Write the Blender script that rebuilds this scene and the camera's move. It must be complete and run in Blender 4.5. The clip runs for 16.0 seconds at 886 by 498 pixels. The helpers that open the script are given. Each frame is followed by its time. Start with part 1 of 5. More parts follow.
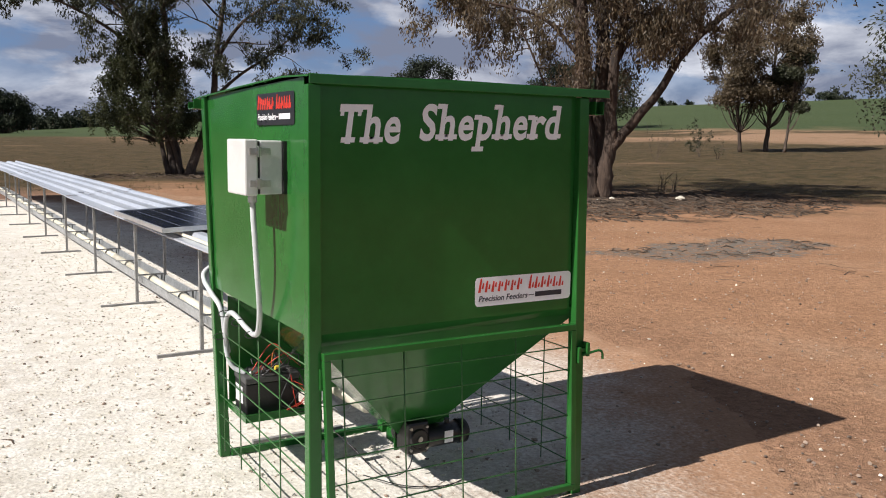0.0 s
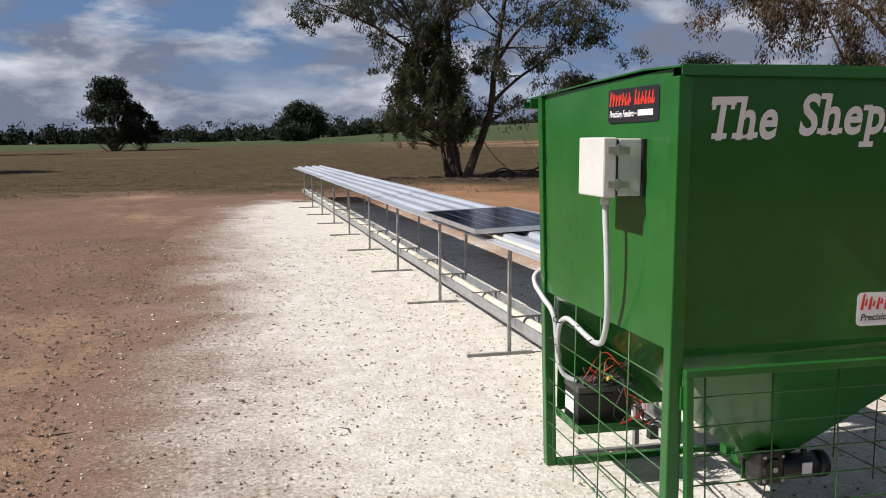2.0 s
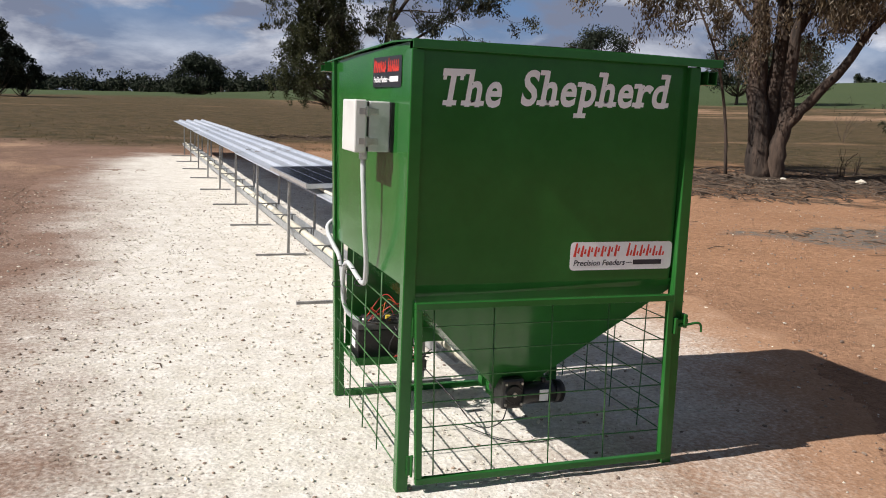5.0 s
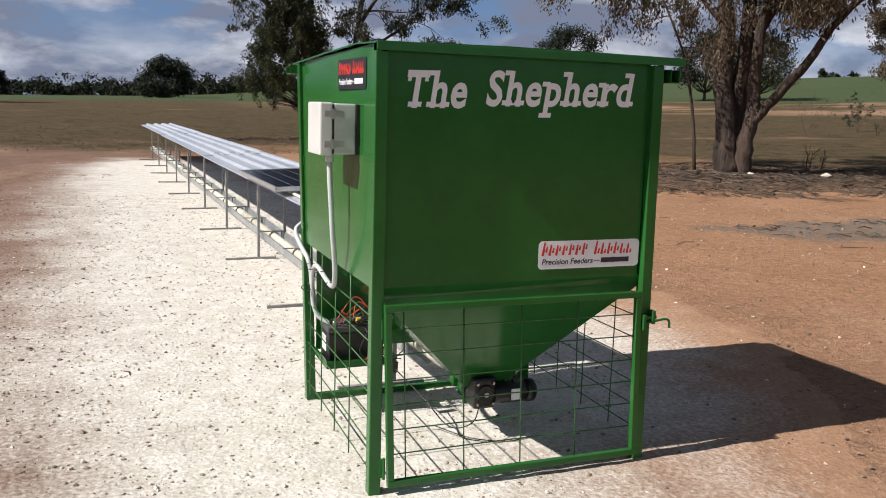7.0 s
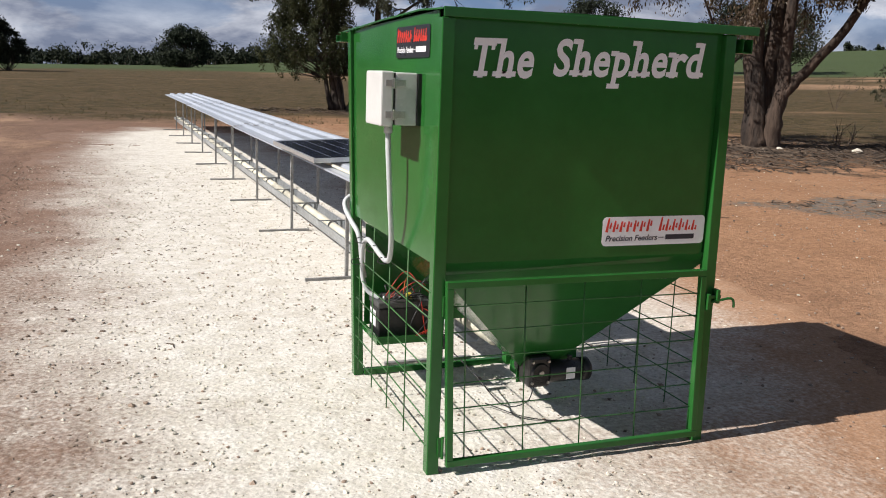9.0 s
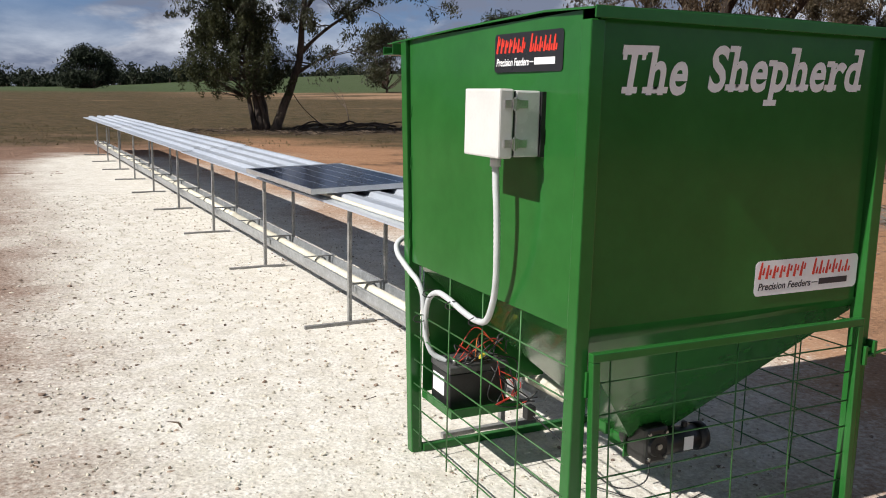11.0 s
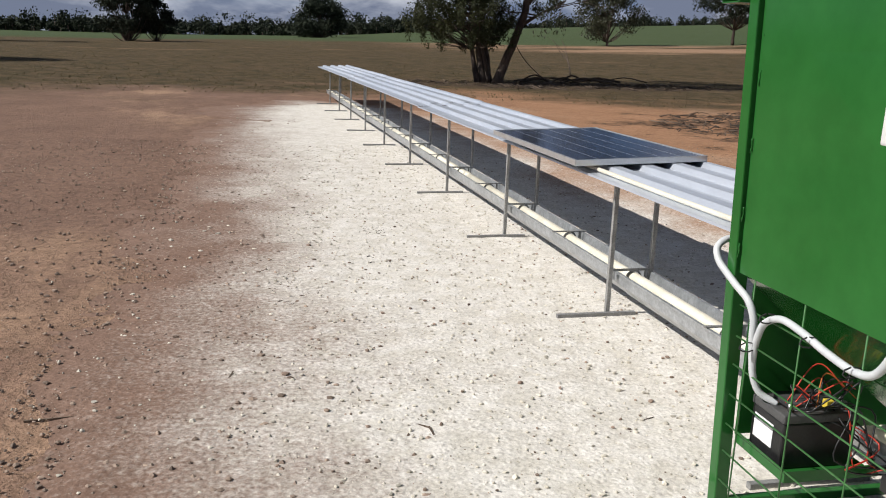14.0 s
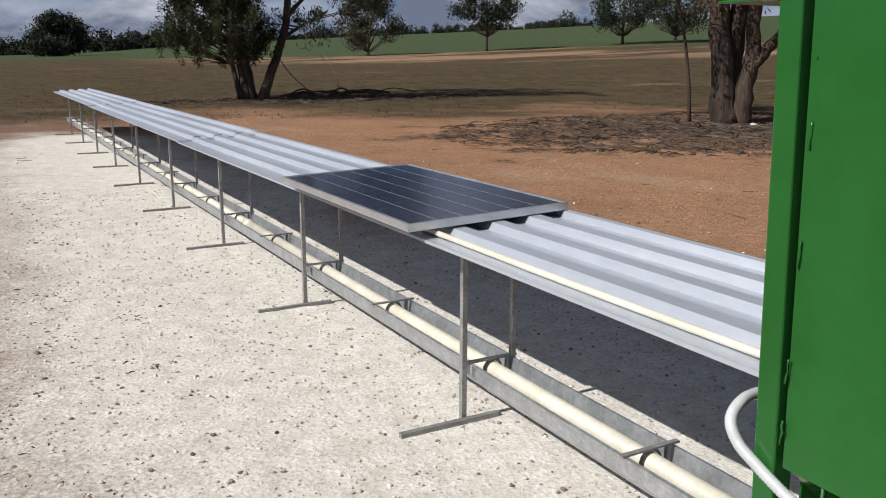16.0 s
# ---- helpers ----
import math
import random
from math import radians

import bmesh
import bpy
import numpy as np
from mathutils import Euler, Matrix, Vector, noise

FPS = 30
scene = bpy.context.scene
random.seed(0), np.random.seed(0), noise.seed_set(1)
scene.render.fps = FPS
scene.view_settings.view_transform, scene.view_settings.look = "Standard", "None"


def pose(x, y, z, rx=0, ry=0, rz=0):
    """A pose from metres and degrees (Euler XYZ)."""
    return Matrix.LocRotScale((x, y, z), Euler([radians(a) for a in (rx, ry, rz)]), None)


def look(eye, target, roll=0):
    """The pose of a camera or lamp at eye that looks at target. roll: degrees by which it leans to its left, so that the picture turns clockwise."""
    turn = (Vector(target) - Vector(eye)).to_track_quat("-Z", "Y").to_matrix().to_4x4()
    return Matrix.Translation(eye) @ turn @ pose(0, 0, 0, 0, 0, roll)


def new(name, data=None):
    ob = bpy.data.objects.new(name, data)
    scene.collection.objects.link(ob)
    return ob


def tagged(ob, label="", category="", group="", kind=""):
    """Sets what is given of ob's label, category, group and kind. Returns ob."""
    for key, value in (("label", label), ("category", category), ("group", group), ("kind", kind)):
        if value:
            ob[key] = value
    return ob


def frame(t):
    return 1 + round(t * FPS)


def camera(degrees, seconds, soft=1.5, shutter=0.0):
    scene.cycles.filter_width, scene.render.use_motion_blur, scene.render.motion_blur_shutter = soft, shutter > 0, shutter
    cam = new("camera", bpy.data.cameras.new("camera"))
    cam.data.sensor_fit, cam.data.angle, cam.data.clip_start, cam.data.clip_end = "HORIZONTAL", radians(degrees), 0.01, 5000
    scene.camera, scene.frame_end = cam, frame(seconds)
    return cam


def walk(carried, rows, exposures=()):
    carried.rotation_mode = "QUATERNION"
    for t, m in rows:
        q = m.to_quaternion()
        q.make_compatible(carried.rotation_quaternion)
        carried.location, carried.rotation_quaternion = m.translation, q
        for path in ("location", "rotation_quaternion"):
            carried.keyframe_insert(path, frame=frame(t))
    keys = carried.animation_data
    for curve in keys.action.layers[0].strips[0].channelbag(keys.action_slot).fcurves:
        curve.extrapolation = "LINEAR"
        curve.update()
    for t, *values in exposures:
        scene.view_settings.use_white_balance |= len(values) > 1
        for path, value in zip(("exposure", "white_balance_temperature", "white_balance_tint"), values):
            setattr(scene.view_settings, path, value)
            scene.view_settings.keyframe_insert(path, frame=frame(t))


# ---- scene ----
cam = camera(55.5, 16.0, soft=1.0)
PATH = [
    (0, (-1.1, -2.806, 1.56), (-0.091, -1.097, 1.308), 0.9),
    (0.5, (-1.116, -2.796, 1.524), (-0.208, -1.032, 1.273), 1.3),
    (1, (-1.233, -2.62, 1.535), (-0.417, -0.813, 1.275), 1.8),
    (1.5, (-1.33, -2.53, 1.548), (-0.713, -0.641, 1.315), 0.3),
    (2, (-1.333, -2.506, 1.543), (-0.901, -0.569, 1.292), -0.1),
    (2.5, (-1.139, -2.523, 1.533), (-0.724, -0.596, 1.196), 1.1),
    (3, (-0.999, -2.588, 1.535), (-0.686, -0.647, 1.167), 1.6),
    (3.5, (-1.006, -2.819, 1.521), (-0.687, -0.88, 1.149), 1.9),
    (4, (-1.032, -2.973, 1.545), (-0.53, -1.069, 1.193), 2.4),
    (4.5, (-0.984, -3.022, 1.558), (-0.325, -1.163, 1.222), 2.6),
    (4.7, (-0.933, -3.054, 1.544), (-0.278, -1.194, 1.212), 2.6),
    (7, (-0.902, -3.06, 1.551), (-0.187, -1.222, 1.221), 1.8),
    (7.5, (-0.952, -3.049, 1.561), (-0.214, -1.219, 1.236), 1.7),
    (8, (-0.948, -3.058, 1.556), (-0.23, -1.224, 1.21), 1.7),
    (8.5, (-0.949, -3.048, 1.544), (-0.277, -1.204, 1.159), 1.9),
    (8.7, (-0.976, -3.01, 1.541), (-0.313, -1.166, 1.142), 2.2),
    (10.8, (-1.366, -2.04, 1.527), (-0.474, -0.281, 1.192), 1.7),
    (11, (-1.405, -1.99, 1.53), (-0.547, -0.218, 1.176), 1.2),
    (11.5, (-1.436, -1.93, 1.534), (-0.625, -0.134, 1.192), 1.2),
    (12, (-1.439, -1.958, 1.547), (-0.593, -0.169, 1.258), 2.3),
    (12.5, (-1.443, -1.935, 1.551), (-0.627, -0.132, 1.262), 3.0),
    (13, (-1.515, -1.852, 1.529), (-0.819, -0.006, 1.196), 3.2),
    (13.5, (-1.499, -1.533, 1.509), (-1.007, 0.353, 1.06), 1.8),
    (14, (-1.505, -1.225, 1.54), (-1.107, 0.677, 1.067), 2.1),
    (14.5, (-1.494, -0.843, 1.543), (-0.984, 1.039, 1.096), 2.5),
    (15, (-1.332, -0.429, 1.538), (-0.742, 1.429, 1.091), 1.3),
    (15.2, (-1.285, -0.296, 1.521), (-0.652, 1.551, 1.086), 2.2),
    (15.5, (-1.267, -0.109, 1.569), (-0.542, 1.701, 1.123), 1.4),
    (16, (-1.245, 0.176, 1.598), (-0.355, 1.913, 1.158), 0.2),
]
walk(cam, [(t, look(eye, target, roll)) for t, eye, target, roll in PATH],
     [(0, 0.36, 6450, 12), (1.5, 0.32, 6450, 12), (2, 0.17, 6450, 12), (2.5, 0.19, 6450, 12), (3, 0.24, 6450, 12), (4, 0.29, 6450, 12), (8, 0.29, 6450, 12), (11, 0.26, 6400, 10), (13, 0.17, 6350, 10), (14.5, 0.06, 6300, 11), (16, -0.04, 6280, 11)])

# ---- world, sun, exposure ----
SUN_WAY = Vector((1.13, 0.065, -1.0)).normalized()
world = bpy.data.worlds.new("sky")
scene.world = world
world.use_nodes = True
wn, wl = world.node_tree.nodes, world.node_tree.links
wn.clear()
w_out = wn.new("ShaderNodeOutputWorld")
w_bg = wn.new("ShaderNodeBackground")
w_bg.inputs["Strength"].default_value = 0.038
w_sky = wn.new("ShaderNodeTexSky")
w_sky.sky_type = "NISHITA"
w_sky.sun_disc = False
w_sky.sun_elevation = radians(41.4)
w_sky.sun_rotation = radians(-95)
w_sky.air_density, w_sky.dust_density, w_sky.ozone_density = 1.0, 0.3, 1.2
w_co = wn.new("ShaderNodeTexCoord")
w_comb = wn.new("ShaderNodeMapping")
w_comb.inputs["Scale"].default_value = (1.0, 1.0, 2.6)
w_comb.inputs["Location"].default_value = (0.35, 0.2, 0.0)
wl.new(w_co.outputs["Generated"], w_comb.inputs["Vector"])


def sky_noise(scale, detail, rough, dist=0.0):
    n = wn.new("ShaderNodeTexNoise")
    n.inputs["Scale"].default_value, n.inputs["Detail"].default_value = scale, detail
    n.inputs["Roughness"].default_value, n.inputs["Distortion"].default_value = rough, dist
    wl.new(w_comb.outputs[0], n.inputs["Vector"])
    return n


w_n1 = sky_noise(4.6, 9, 0.58, 0.2)
w_n2 = sky_noise(7.8, 9, 0.56, 0.25)
w_cover = wn.new("ShaderNodeValToRGB")
w_cover.color_ramp.elements[0].position, w_cover.color_ramp.elements[1].position = 0.39, 0.50
wl.new(w_n1.outputs["Fac"], w_cover.inputs[0])
w_shade = wn.new("ShaderNodeValToRGB")
w_shade.color_ramp.elements[0].position, w_shade.color_ramp.elements[1].position = 0.44, 0.69
w_shade.color_ramp.elements[0].color = (4.3, 5.0, 6.9, 1)
w_shade.color_ramp.elements[1].color = (15.6, 16.2, 17.6, 1)
wl.new(w_n2.outputs["Fac"], w_shade.inputs[0])
# unseen cloud added overhead, thickened to grey the fill light
w_sep = wn.new("ShaderNodeSeparateXYZ")
wl.new(w_co.outputs["Generated"], w_sep.inputs[0])
w_high = wn.new("ShaderNodeMapRange")
w_high.inputs["From Min"].default_value, w_high.inputs["From Max"].default_value = 0.22, 0.55
w_high.inputs["To Min"].default_value, w_high.inputs["To Max"].default_value = 1.0, 1.6
wl.new(w_sep.outputs["Z"], w_high.inputs["Value"])
w_mul = wn.new("ShaderNodeMath"); w_mul.operation = "MULTIPLY"
wl.new(w_cover.outputs[0], w_mul.inputs[0]); wl.new(w_high.outputs[0], w_mul.inputs[1])
# far cloud closes the sky along the horizon
w_low = wn.new("ShaderNodeMapRange")
w_low.inputs["From Min"].default_value, w_low.inputs["From Max"].default_value = 0.03, 0.10
w_low.inputs["To Min"].default_value, w_low.inputs["To Max"].default_value = 0.92, 0.0
wl.new(w_sep.outputs["Z"], w_low.inputs["Value"])
w_max = wn.new("ShaderNodeMath"); w_max.operation = "MAXIMUM"; w_max.use_clamp = True
wl.new(w_mul.outputs[0], w_max.inputs[0]); wl.new(w_low.outputs[0], w_max.inputs[1])
w_blue = wn.new("ShaderNodeMixRGB")
w_blue.inputs["Fac"].default_value = 0.6
w_blue.inputs["Color2"].default_value = (2.9, 5.6, 11.5, 1)
wl.new(w_sky.outputs[0], w_blue.inputs["Color1"])
# cloud colour cut to 0.30 above the view, to weaken sky fill in shadows
w_dim = wn.new("ShaderNodeMapRange")
w_dim.inputs["From Min"].default_value, w_dim.inputs["From Max"].default_value = 0.16, 0.50
w_dim.inputs["To Min"].default_value, w_dim.inputs["To Max"].default_value = 1.0, 0.30
wl.new(w_sep.outputs["Z"], w_dim.inputs["Value"])
w_cloud_dimmed = wn.new("ShaderNodeVectorMath"); w_cloud_dimmed.operation = "SCALE"
wl.new(w_shade.outputs[0], w_cloud_dimmed.inputs[0]); wl.new(w_dim.outputs[0], w_cloud_dimmed.inputs["Scale"])
w_mix = wn.new("ShaderNodeMixRGB")
wl.new(w_max.outputs[0], w_mix.inputs["Fac"])
wl.new(w_blue.outputs[0], w_mix.inputs["Color1"]); wl.new(w_cloud_dimmed.outputs[0], w_mix.inputs["Color2"])
wl.new(w_mix.outputs[0], w_bg.inputs["Color"])
wl.new(w_bg.outputs[0], w_out.inputs["Surface"])

sun_data = bpy.data.lights.new("sun", "SUN")
sun_data.energy, sun_data.angle, sun_data.color = 5.0, radians(0.53), (1.0, 0.95, 0.88)
sun = new("sun", sun_data)
sun.matrix_world = Matrix.Translation((-20, 0, 30)) @ SUN_WAY.to_track_quat("-Z", "Y").to_matrix().to_4x4()


# ---- materials ----
def pmat(name, c1, c2, scale=4.0, rough=0.6, metal=0.0, bump=0.15, bscale=60.0, grain=0.25, stretch=(1, 1, 1),
         rough_var=0.15, island=0.0, rand=0.0, spec=0.5, lo=0.35, hi=0.65, bdist=0.01, thin=0.0):
    """Two colours blended by a broad noise, darkened and lightened by a fine grain, with fine relief."""
    m = bpy.data.materials.new(name)
    m.use_nodes = True
    n, l = m.node_tree.nodes, m.node_tree.links
    b = n["Principled BSDF"]
    co = n.new("ShaderNodeTexCoord")
    mp = n.new("ShaderNodeMapping")
    mp.inputs["Scale"].default_value = stretch
    l.new(co.outputs["Object"], mp.inputs["Vector"])
    big, fine = n.new("ShaderNodeTexNoise"), n.new("ShaderNodeTexNoise")
    big.inputs["Scale"].default_value, big.inputs["Detail"].default_value = scale, 6
    big.inputs["Roughness"].default_value = 0.6
    fine.inputs["Scale"].default_value, fine.inputs["Detail"].default_value = bscale, 5
    fine.inputs["Roughness"].default_value = 0.65
    l.new(mp.outputs[0], big.inputs["Vector"]); l.new(mp.outputs[0], fine.inputs["Vector"])
    ramp = n.new("ShaderNodeValToRGB")
    ramp.color_ramp.elements[0].position, ramp.color_ramp.elements[1].position = lo, hi
    ramp.color_ramp.elements[0].color, ramp.color_ramp.elements[1].color = (*c1, 1), (*c2, 1)
    l.new(big.outputs["Fac"], ramp.inputs[0])
    val = n.new("ShaderNodeMapRange")
    val.inputs["From Min"].default_value, val.inputs["From Max"].default_value = 0.3, 0.7
    val.inputs["To Min"].default_value, val.inputs["To Max"].default_value = 1 - grain, 1 + grain
    l.new(fine.outputs["Fac"], val.inputs["Value"])
    hsv = n.new("ShaderNodeHueSaturation")
    l.new(ramp.outputs[0], hsv.inputs["Color"])
    last = val.outputs[0]
    for amount, source, socket in ((island, "ShaderNodeNewGeometry", "Random Per Island"), (rand, "ShaderNodeObjectInfo", "Random")):
        if amount:
            g = n.new(source)
            r = n.new("ShaderNodeMapRange")
            r.inputs["To Min"].default_value, r.inputs["To Max"].default_value = 1 - amount, 1 + amount
            l.new(g.outputs[socket], r.inputs["Value"])
            mul = n.new("ShaderNodeMath"); mul.operation = "MULTIPLY"
            l.new(last, mul.inputs[0]); l.new(r.outputs[0], mul.inputs[1])
            last = mul.outputs[0]
    l.new(last, hsv.inputs["Value"])
    l.new(hsv.outputs[0], b.inputs["Base Color"])
    rr = n.new("ShaderNodeMapRange")
    rr.inputs["To Min"].default_value, rr.inputs["To Max"].default_value = max(0.02, rough - rough_var), min(1, rough + rough_var)
    l.new(big.outputs["Fac"], rr.inputs["Value"]); l.new(rr.outputs[0], b.inputs["Roughness"])
    b.inputs["Metallic"].default_value = metal
    b.inputs["Specular IOR Level"].default_value = spec
    if thin:
        tr, mx = n.new("ShaderNodeBsdfTranslucent"), n.new("ShaderNodeMixShader")
        l.new(hsv.outputs[0], tr.inputs["Color"])
        mx.inputs[0].default_value = thin
        l.new(b.outputs[0], mx.inputs[1]); l.new(tr.outputs[0], mx.inputs[2])
        l.new(mx.outputs[0], n["Material Output"].inputs["Surface"])
    if bump:
        bp = n.new("ShaderNodeBump")
        bp.inputs["Strength"].default_value, bp.inputs["Distance"].default_value = bump, bdist
        l.new(fine.outputs["Fac"], bp.inputs["Height"]); l.new(bp.outputs[0], b.inputs["Normal"])
    return m


GREEN = pmat("green_enamel", (0.018, 0.108, 0.021), (0.023, 0.128, 0.026), 3.0, 0.15, 0, 0.05, 16, 0.06, rough_var=0.08, bdist=0.006, spec=0.32)
WIRE = pmat("green_wire_paint", (0.022, 0.10, 0.022), (0.05, 0.16, 0.045), 8.0, 0.45, 0, 0.2, 80, 0.25)
WHITE_PLASTIC = pmat("white_enclosure_plastic", (0.62, 0.62, 0.60), (0.68, 0.68, 0.66), 6, 0.38, 0, 0.03, 90, 0.03)
# greyer copy of the enclosure white: shade on the box's latched side, in colour
WHITE_SHADED = pmat("shaded_white_plastic", (0.56, 0.58, 0.57), (0.62, 0.63, 0.62), 6, 0.28, 0, 0.02, 90, 0.03)
STEEL = pmat("latch_steel", (0.42, 0.42, 0.40), (0.55, 0.55, 0.53), 30, 0.35, 1.0, 0.1, 200, 0.15)
GALV = pmat("galvanised_steel", (0.40, 0.42, 0.44), (0.56, 0.58, 0.60), 14, 0.48, 0.75, 0.10, 60, 0.16, rough_var=0.15, rand=0.06)
GALV_DULL = pmat("weathered_galvanised_post", (0.24, 0.24, 0.235), (0.36, 0.36, 0.35), 10, 0.6, 0.45, 0.2, 70, 0.25, rand=0.1)
ROOF = pmat("zincalume_roof", (0.55, 0.595, 0.665), (0.63, 0.67, 0.735), 2.0, 0.36, 0.45, 0.04, 30, 0.06, stretch=(1, 0.25, 1), rough_var=0.1)
PVC = pmat("cream_pvc", (0.66, 0.62, 0.50), (0.76, 0.73, 0.62), 6, 0.42, 0, 0.06, 50, 0.08)
CONDUIT = pmat("grey_white_conduit", (0.52, 0.55, 0.56), (0.60, 0.62, 0.63), 12, 0.42, 0, 0.05, 80, 0.06)
BLACK = pmat("black_plastic", (0.012, 0.012, 0.013), (0.022, 0.022, 0.023), 10, 0.42, 0, 0.12, 90, 0.2)
BLACK_PAINT = pmat("black_motor_paint", (0.010, 0.010, 0.010), (0.02, 0.02, 0.02), 10, 0.32, 0, 0.1, 60, 0.2)
GREY_PLASTIC = pmat("battery_lid_grey", (0.05, 0.05, 0.052), (0.085, 0.085, 0.085), 14, 0.5, 0, 0.15, 90, 0.2)
RED_WIRE = pmat("red_cable", (0.42, 0.03, 0.02), (0.55, 0.06, 0.03), 20, 0.42, 0, 0, 50, 0.1)
ORANGE_WIRE = pmat("orange_cable", (0.55, 0.14, 0.03), (0.62, 0.2, 0.05), 20, 0.42, 0, 0, 50, 0.1)
YELLOW = pmat("yellow_connector", (0.6, 0.45, 0.05), (0.65, 0.5, 0.06), 20, 0.42, 0, 0, 50, 0.1)
STICKER_WHITE = pmat("white_vinyl", (0.82, 0.82, 0.84), (0.87, 0.87, 0.88), 5, 0.32, 0, 0.0, 60, 0.03)
STICKER_BLACK = pmat("black_vinyl", (0.014, 0.014, 0.016), (0.02, 0.02, 0.022), 5, 0.3, 0, 0.0, 60, 0.05)
VINYL_RED = pmat("red_vinyl", (0.60, 0.035, 0.02), (0.68, 0.05, 0.03), 9, 0.35, 0, 0.0, 60, 0.05)
VINYL_DARK = pmat("dark_print", (0.02, 0.02, 0.035), (0.03, 0.03, 0.04), 9, 0.4, 0, 0.0, 60, 0.05)
ALU = pmat("anodised_frame", (0.60, 0.61, 0.62), (0.70, 0.71, 0.72), 6, 0.36, 0.8, 0.05, 80, 0.06)
CELL = pmat("solar_cell", (0.010, 0.014, 0.030), (0.018, 0.024, 0.048), 9, 0.13, 0.0, 0.0, 80, 0.2, rand=0.25, rough_var=0.05)
CELL_GAP = pmat("panel_grid_line", (0.34, 0.36, 0.40), (0.42, 0.44, 0.47), 9, 0.3, 0.3, 0.0, 80, 0.1)
BARK_DARK = pmat("dark_bark", (0.038, 0.027, 0.021), (0.12, 0.088, 0.068), 2.2, 0.85, 0, 0.9, 9, 0.45, stretch=(1, 1, 0.22), bdist=0.05)
BARK_PALE = pmat("smooth_gum_bark", (0.018, 0.012, 0.009), (0.080, 0.053, 0.038), 1.6, 0.85, 0, 1.0, 9, 0.5, stretch=(1, 1, 0.22), bdist=0.07)
LEAF_GUM = pmat("gum_leaves", (0.036, 0.044, 0.024), (0.088, 0.092, 0.052), 0.5, 0.48, 0, 0, 30, 0.2, thin=0.4, island=0.45)
LEAF_RED = pmat("bronze_gum_leaves", (0.095, 0.067, 0.041), (0.155, 0.122, 0.072), 0.35, 0.5, 0, 0, 30, 0.2, thin=0.4, island=0.45)
LEAF_PINE = pmat("native_pine_foliage", (0.032, 0.042, 0.016), (0.074, 0.080, 0.030), 0.8, 0.65, 0, 0, 30, 0.2, thin=0.4, island=0.4)
LEAF_FAR = pmat("far_foliage", (0.022, 0.030, 0.021), (0.046, 0.053, 0.036), 0.15, 0.8, 0, 0, 4, 0.2, island=0.4, spec=0.1)
DEBRIS = pmat("bark_litter", (0.040, 0.029, 0.021), (0.135, 0.098, 0.070), 1.5, 0.9, 0, 0.3, 30, 0.3, island=0.5)
STONE_PALE = pmat("limestone_pebble", (0.50, 0.46, 0.38), (0.66, 0.62, 0.53), 8, 0.85, 0, 0.3, 60, 0.15, island=0.28)
STONE_DARK = pmat("dark_pebble", (0.19, 0.138, 0.106), (0.36, 0.278, 0.215), 8, 0.85, 0, 0.3, 60, 0.2, island=0.45)
DRY_GRASS = pmat("sparse_pasture_grass", (0.085, 0.080, 0.036), (0.19, 0.15, 0.08), 0.2, 0.8, 0, 0, 10, 0.2, thin=0.4, island=0.4)


# ---- mesh helpers ----
class Shape:
    """Collects vertices and faces of one mesh."""

    def __init__(self):
        self.v, self.f = [], []

    def box(self, x0, x1, y0, y1, z0, z1):
        k = len(self.v)
        self.v += [(x, y, z) for z in (z0, z1) for y in (y0, y1) for x in (x0, x1)]
        for q in ((0, 2, 3, 1), (4, 5, 7, 6), (0, 1, 5, 4), (2, 6, 7, 3), (0, 4, 6, 2), (1, 3, 7, 5)):
            self.f.append(tuple(k + i for i in q))
        return self

    def hull(self, low, high):
        """A solid between two loops of equal length."""
        k, n = len(self.v), len(low)
        self.v += list(low) + list(high)
        self.f.append(tuple(k + i for i in reversed(range(n))))
        self.f.append(tuple(k + n + i for i in range(n)))
        for i in range(n):
            j = (i + 1) % n
            self.f.append((k + i, k + j, k + n + j, k + n + i))
        return self

    def tube(self, pts, radii, sides=8, caps=True):
        pts = [Vector(p) for p in pts]
        if isinstance(radii, (int, float)):
            radii = [radii] * len(pts)
        k = len(self.v)
        side = None
        for i, p in enumerate(pts):
            d = (pts[min(i + 1, len(pts) - 1)] - pts[max(i - 1, 0)]).normalized()
            if side is None:
                side = d.orthogonal().normalized()
            else:
                side = (side - d * side.dot(d)).normalized()
            up = d.cross(side)
            for a in range(sides):
                w = 2 * math.pi * a / sides
                self.v.append(tuple(p + (side * math.cos(w) + up * math.sin(w)) * radii[i]))
        for i in range(len(pts) - 1):
            for a in range(sides):
                b = (a + 1) % sides
                q = k + i * sides
                self.f.append((q + a, q + b, q + sides + b, q + sides + a))
        if caps:
            self.f.append(tuple(k + a for a in reversed(range(sides))))
            self.f.append(tuple(k + (len(pts) - 1) * sides + a for a in range(sides)))
        return self

    def mesh(self, name, material, smooth=False):
        me = bpy.data.meshes.new(name)
        me.from_pydata(self.v, [], self.f)
        me.materials.append(material)
        if smooth:
            me.polygons.foreach_set("use_smooth", [True] * len(me.polygons))
        me.update()
        return me


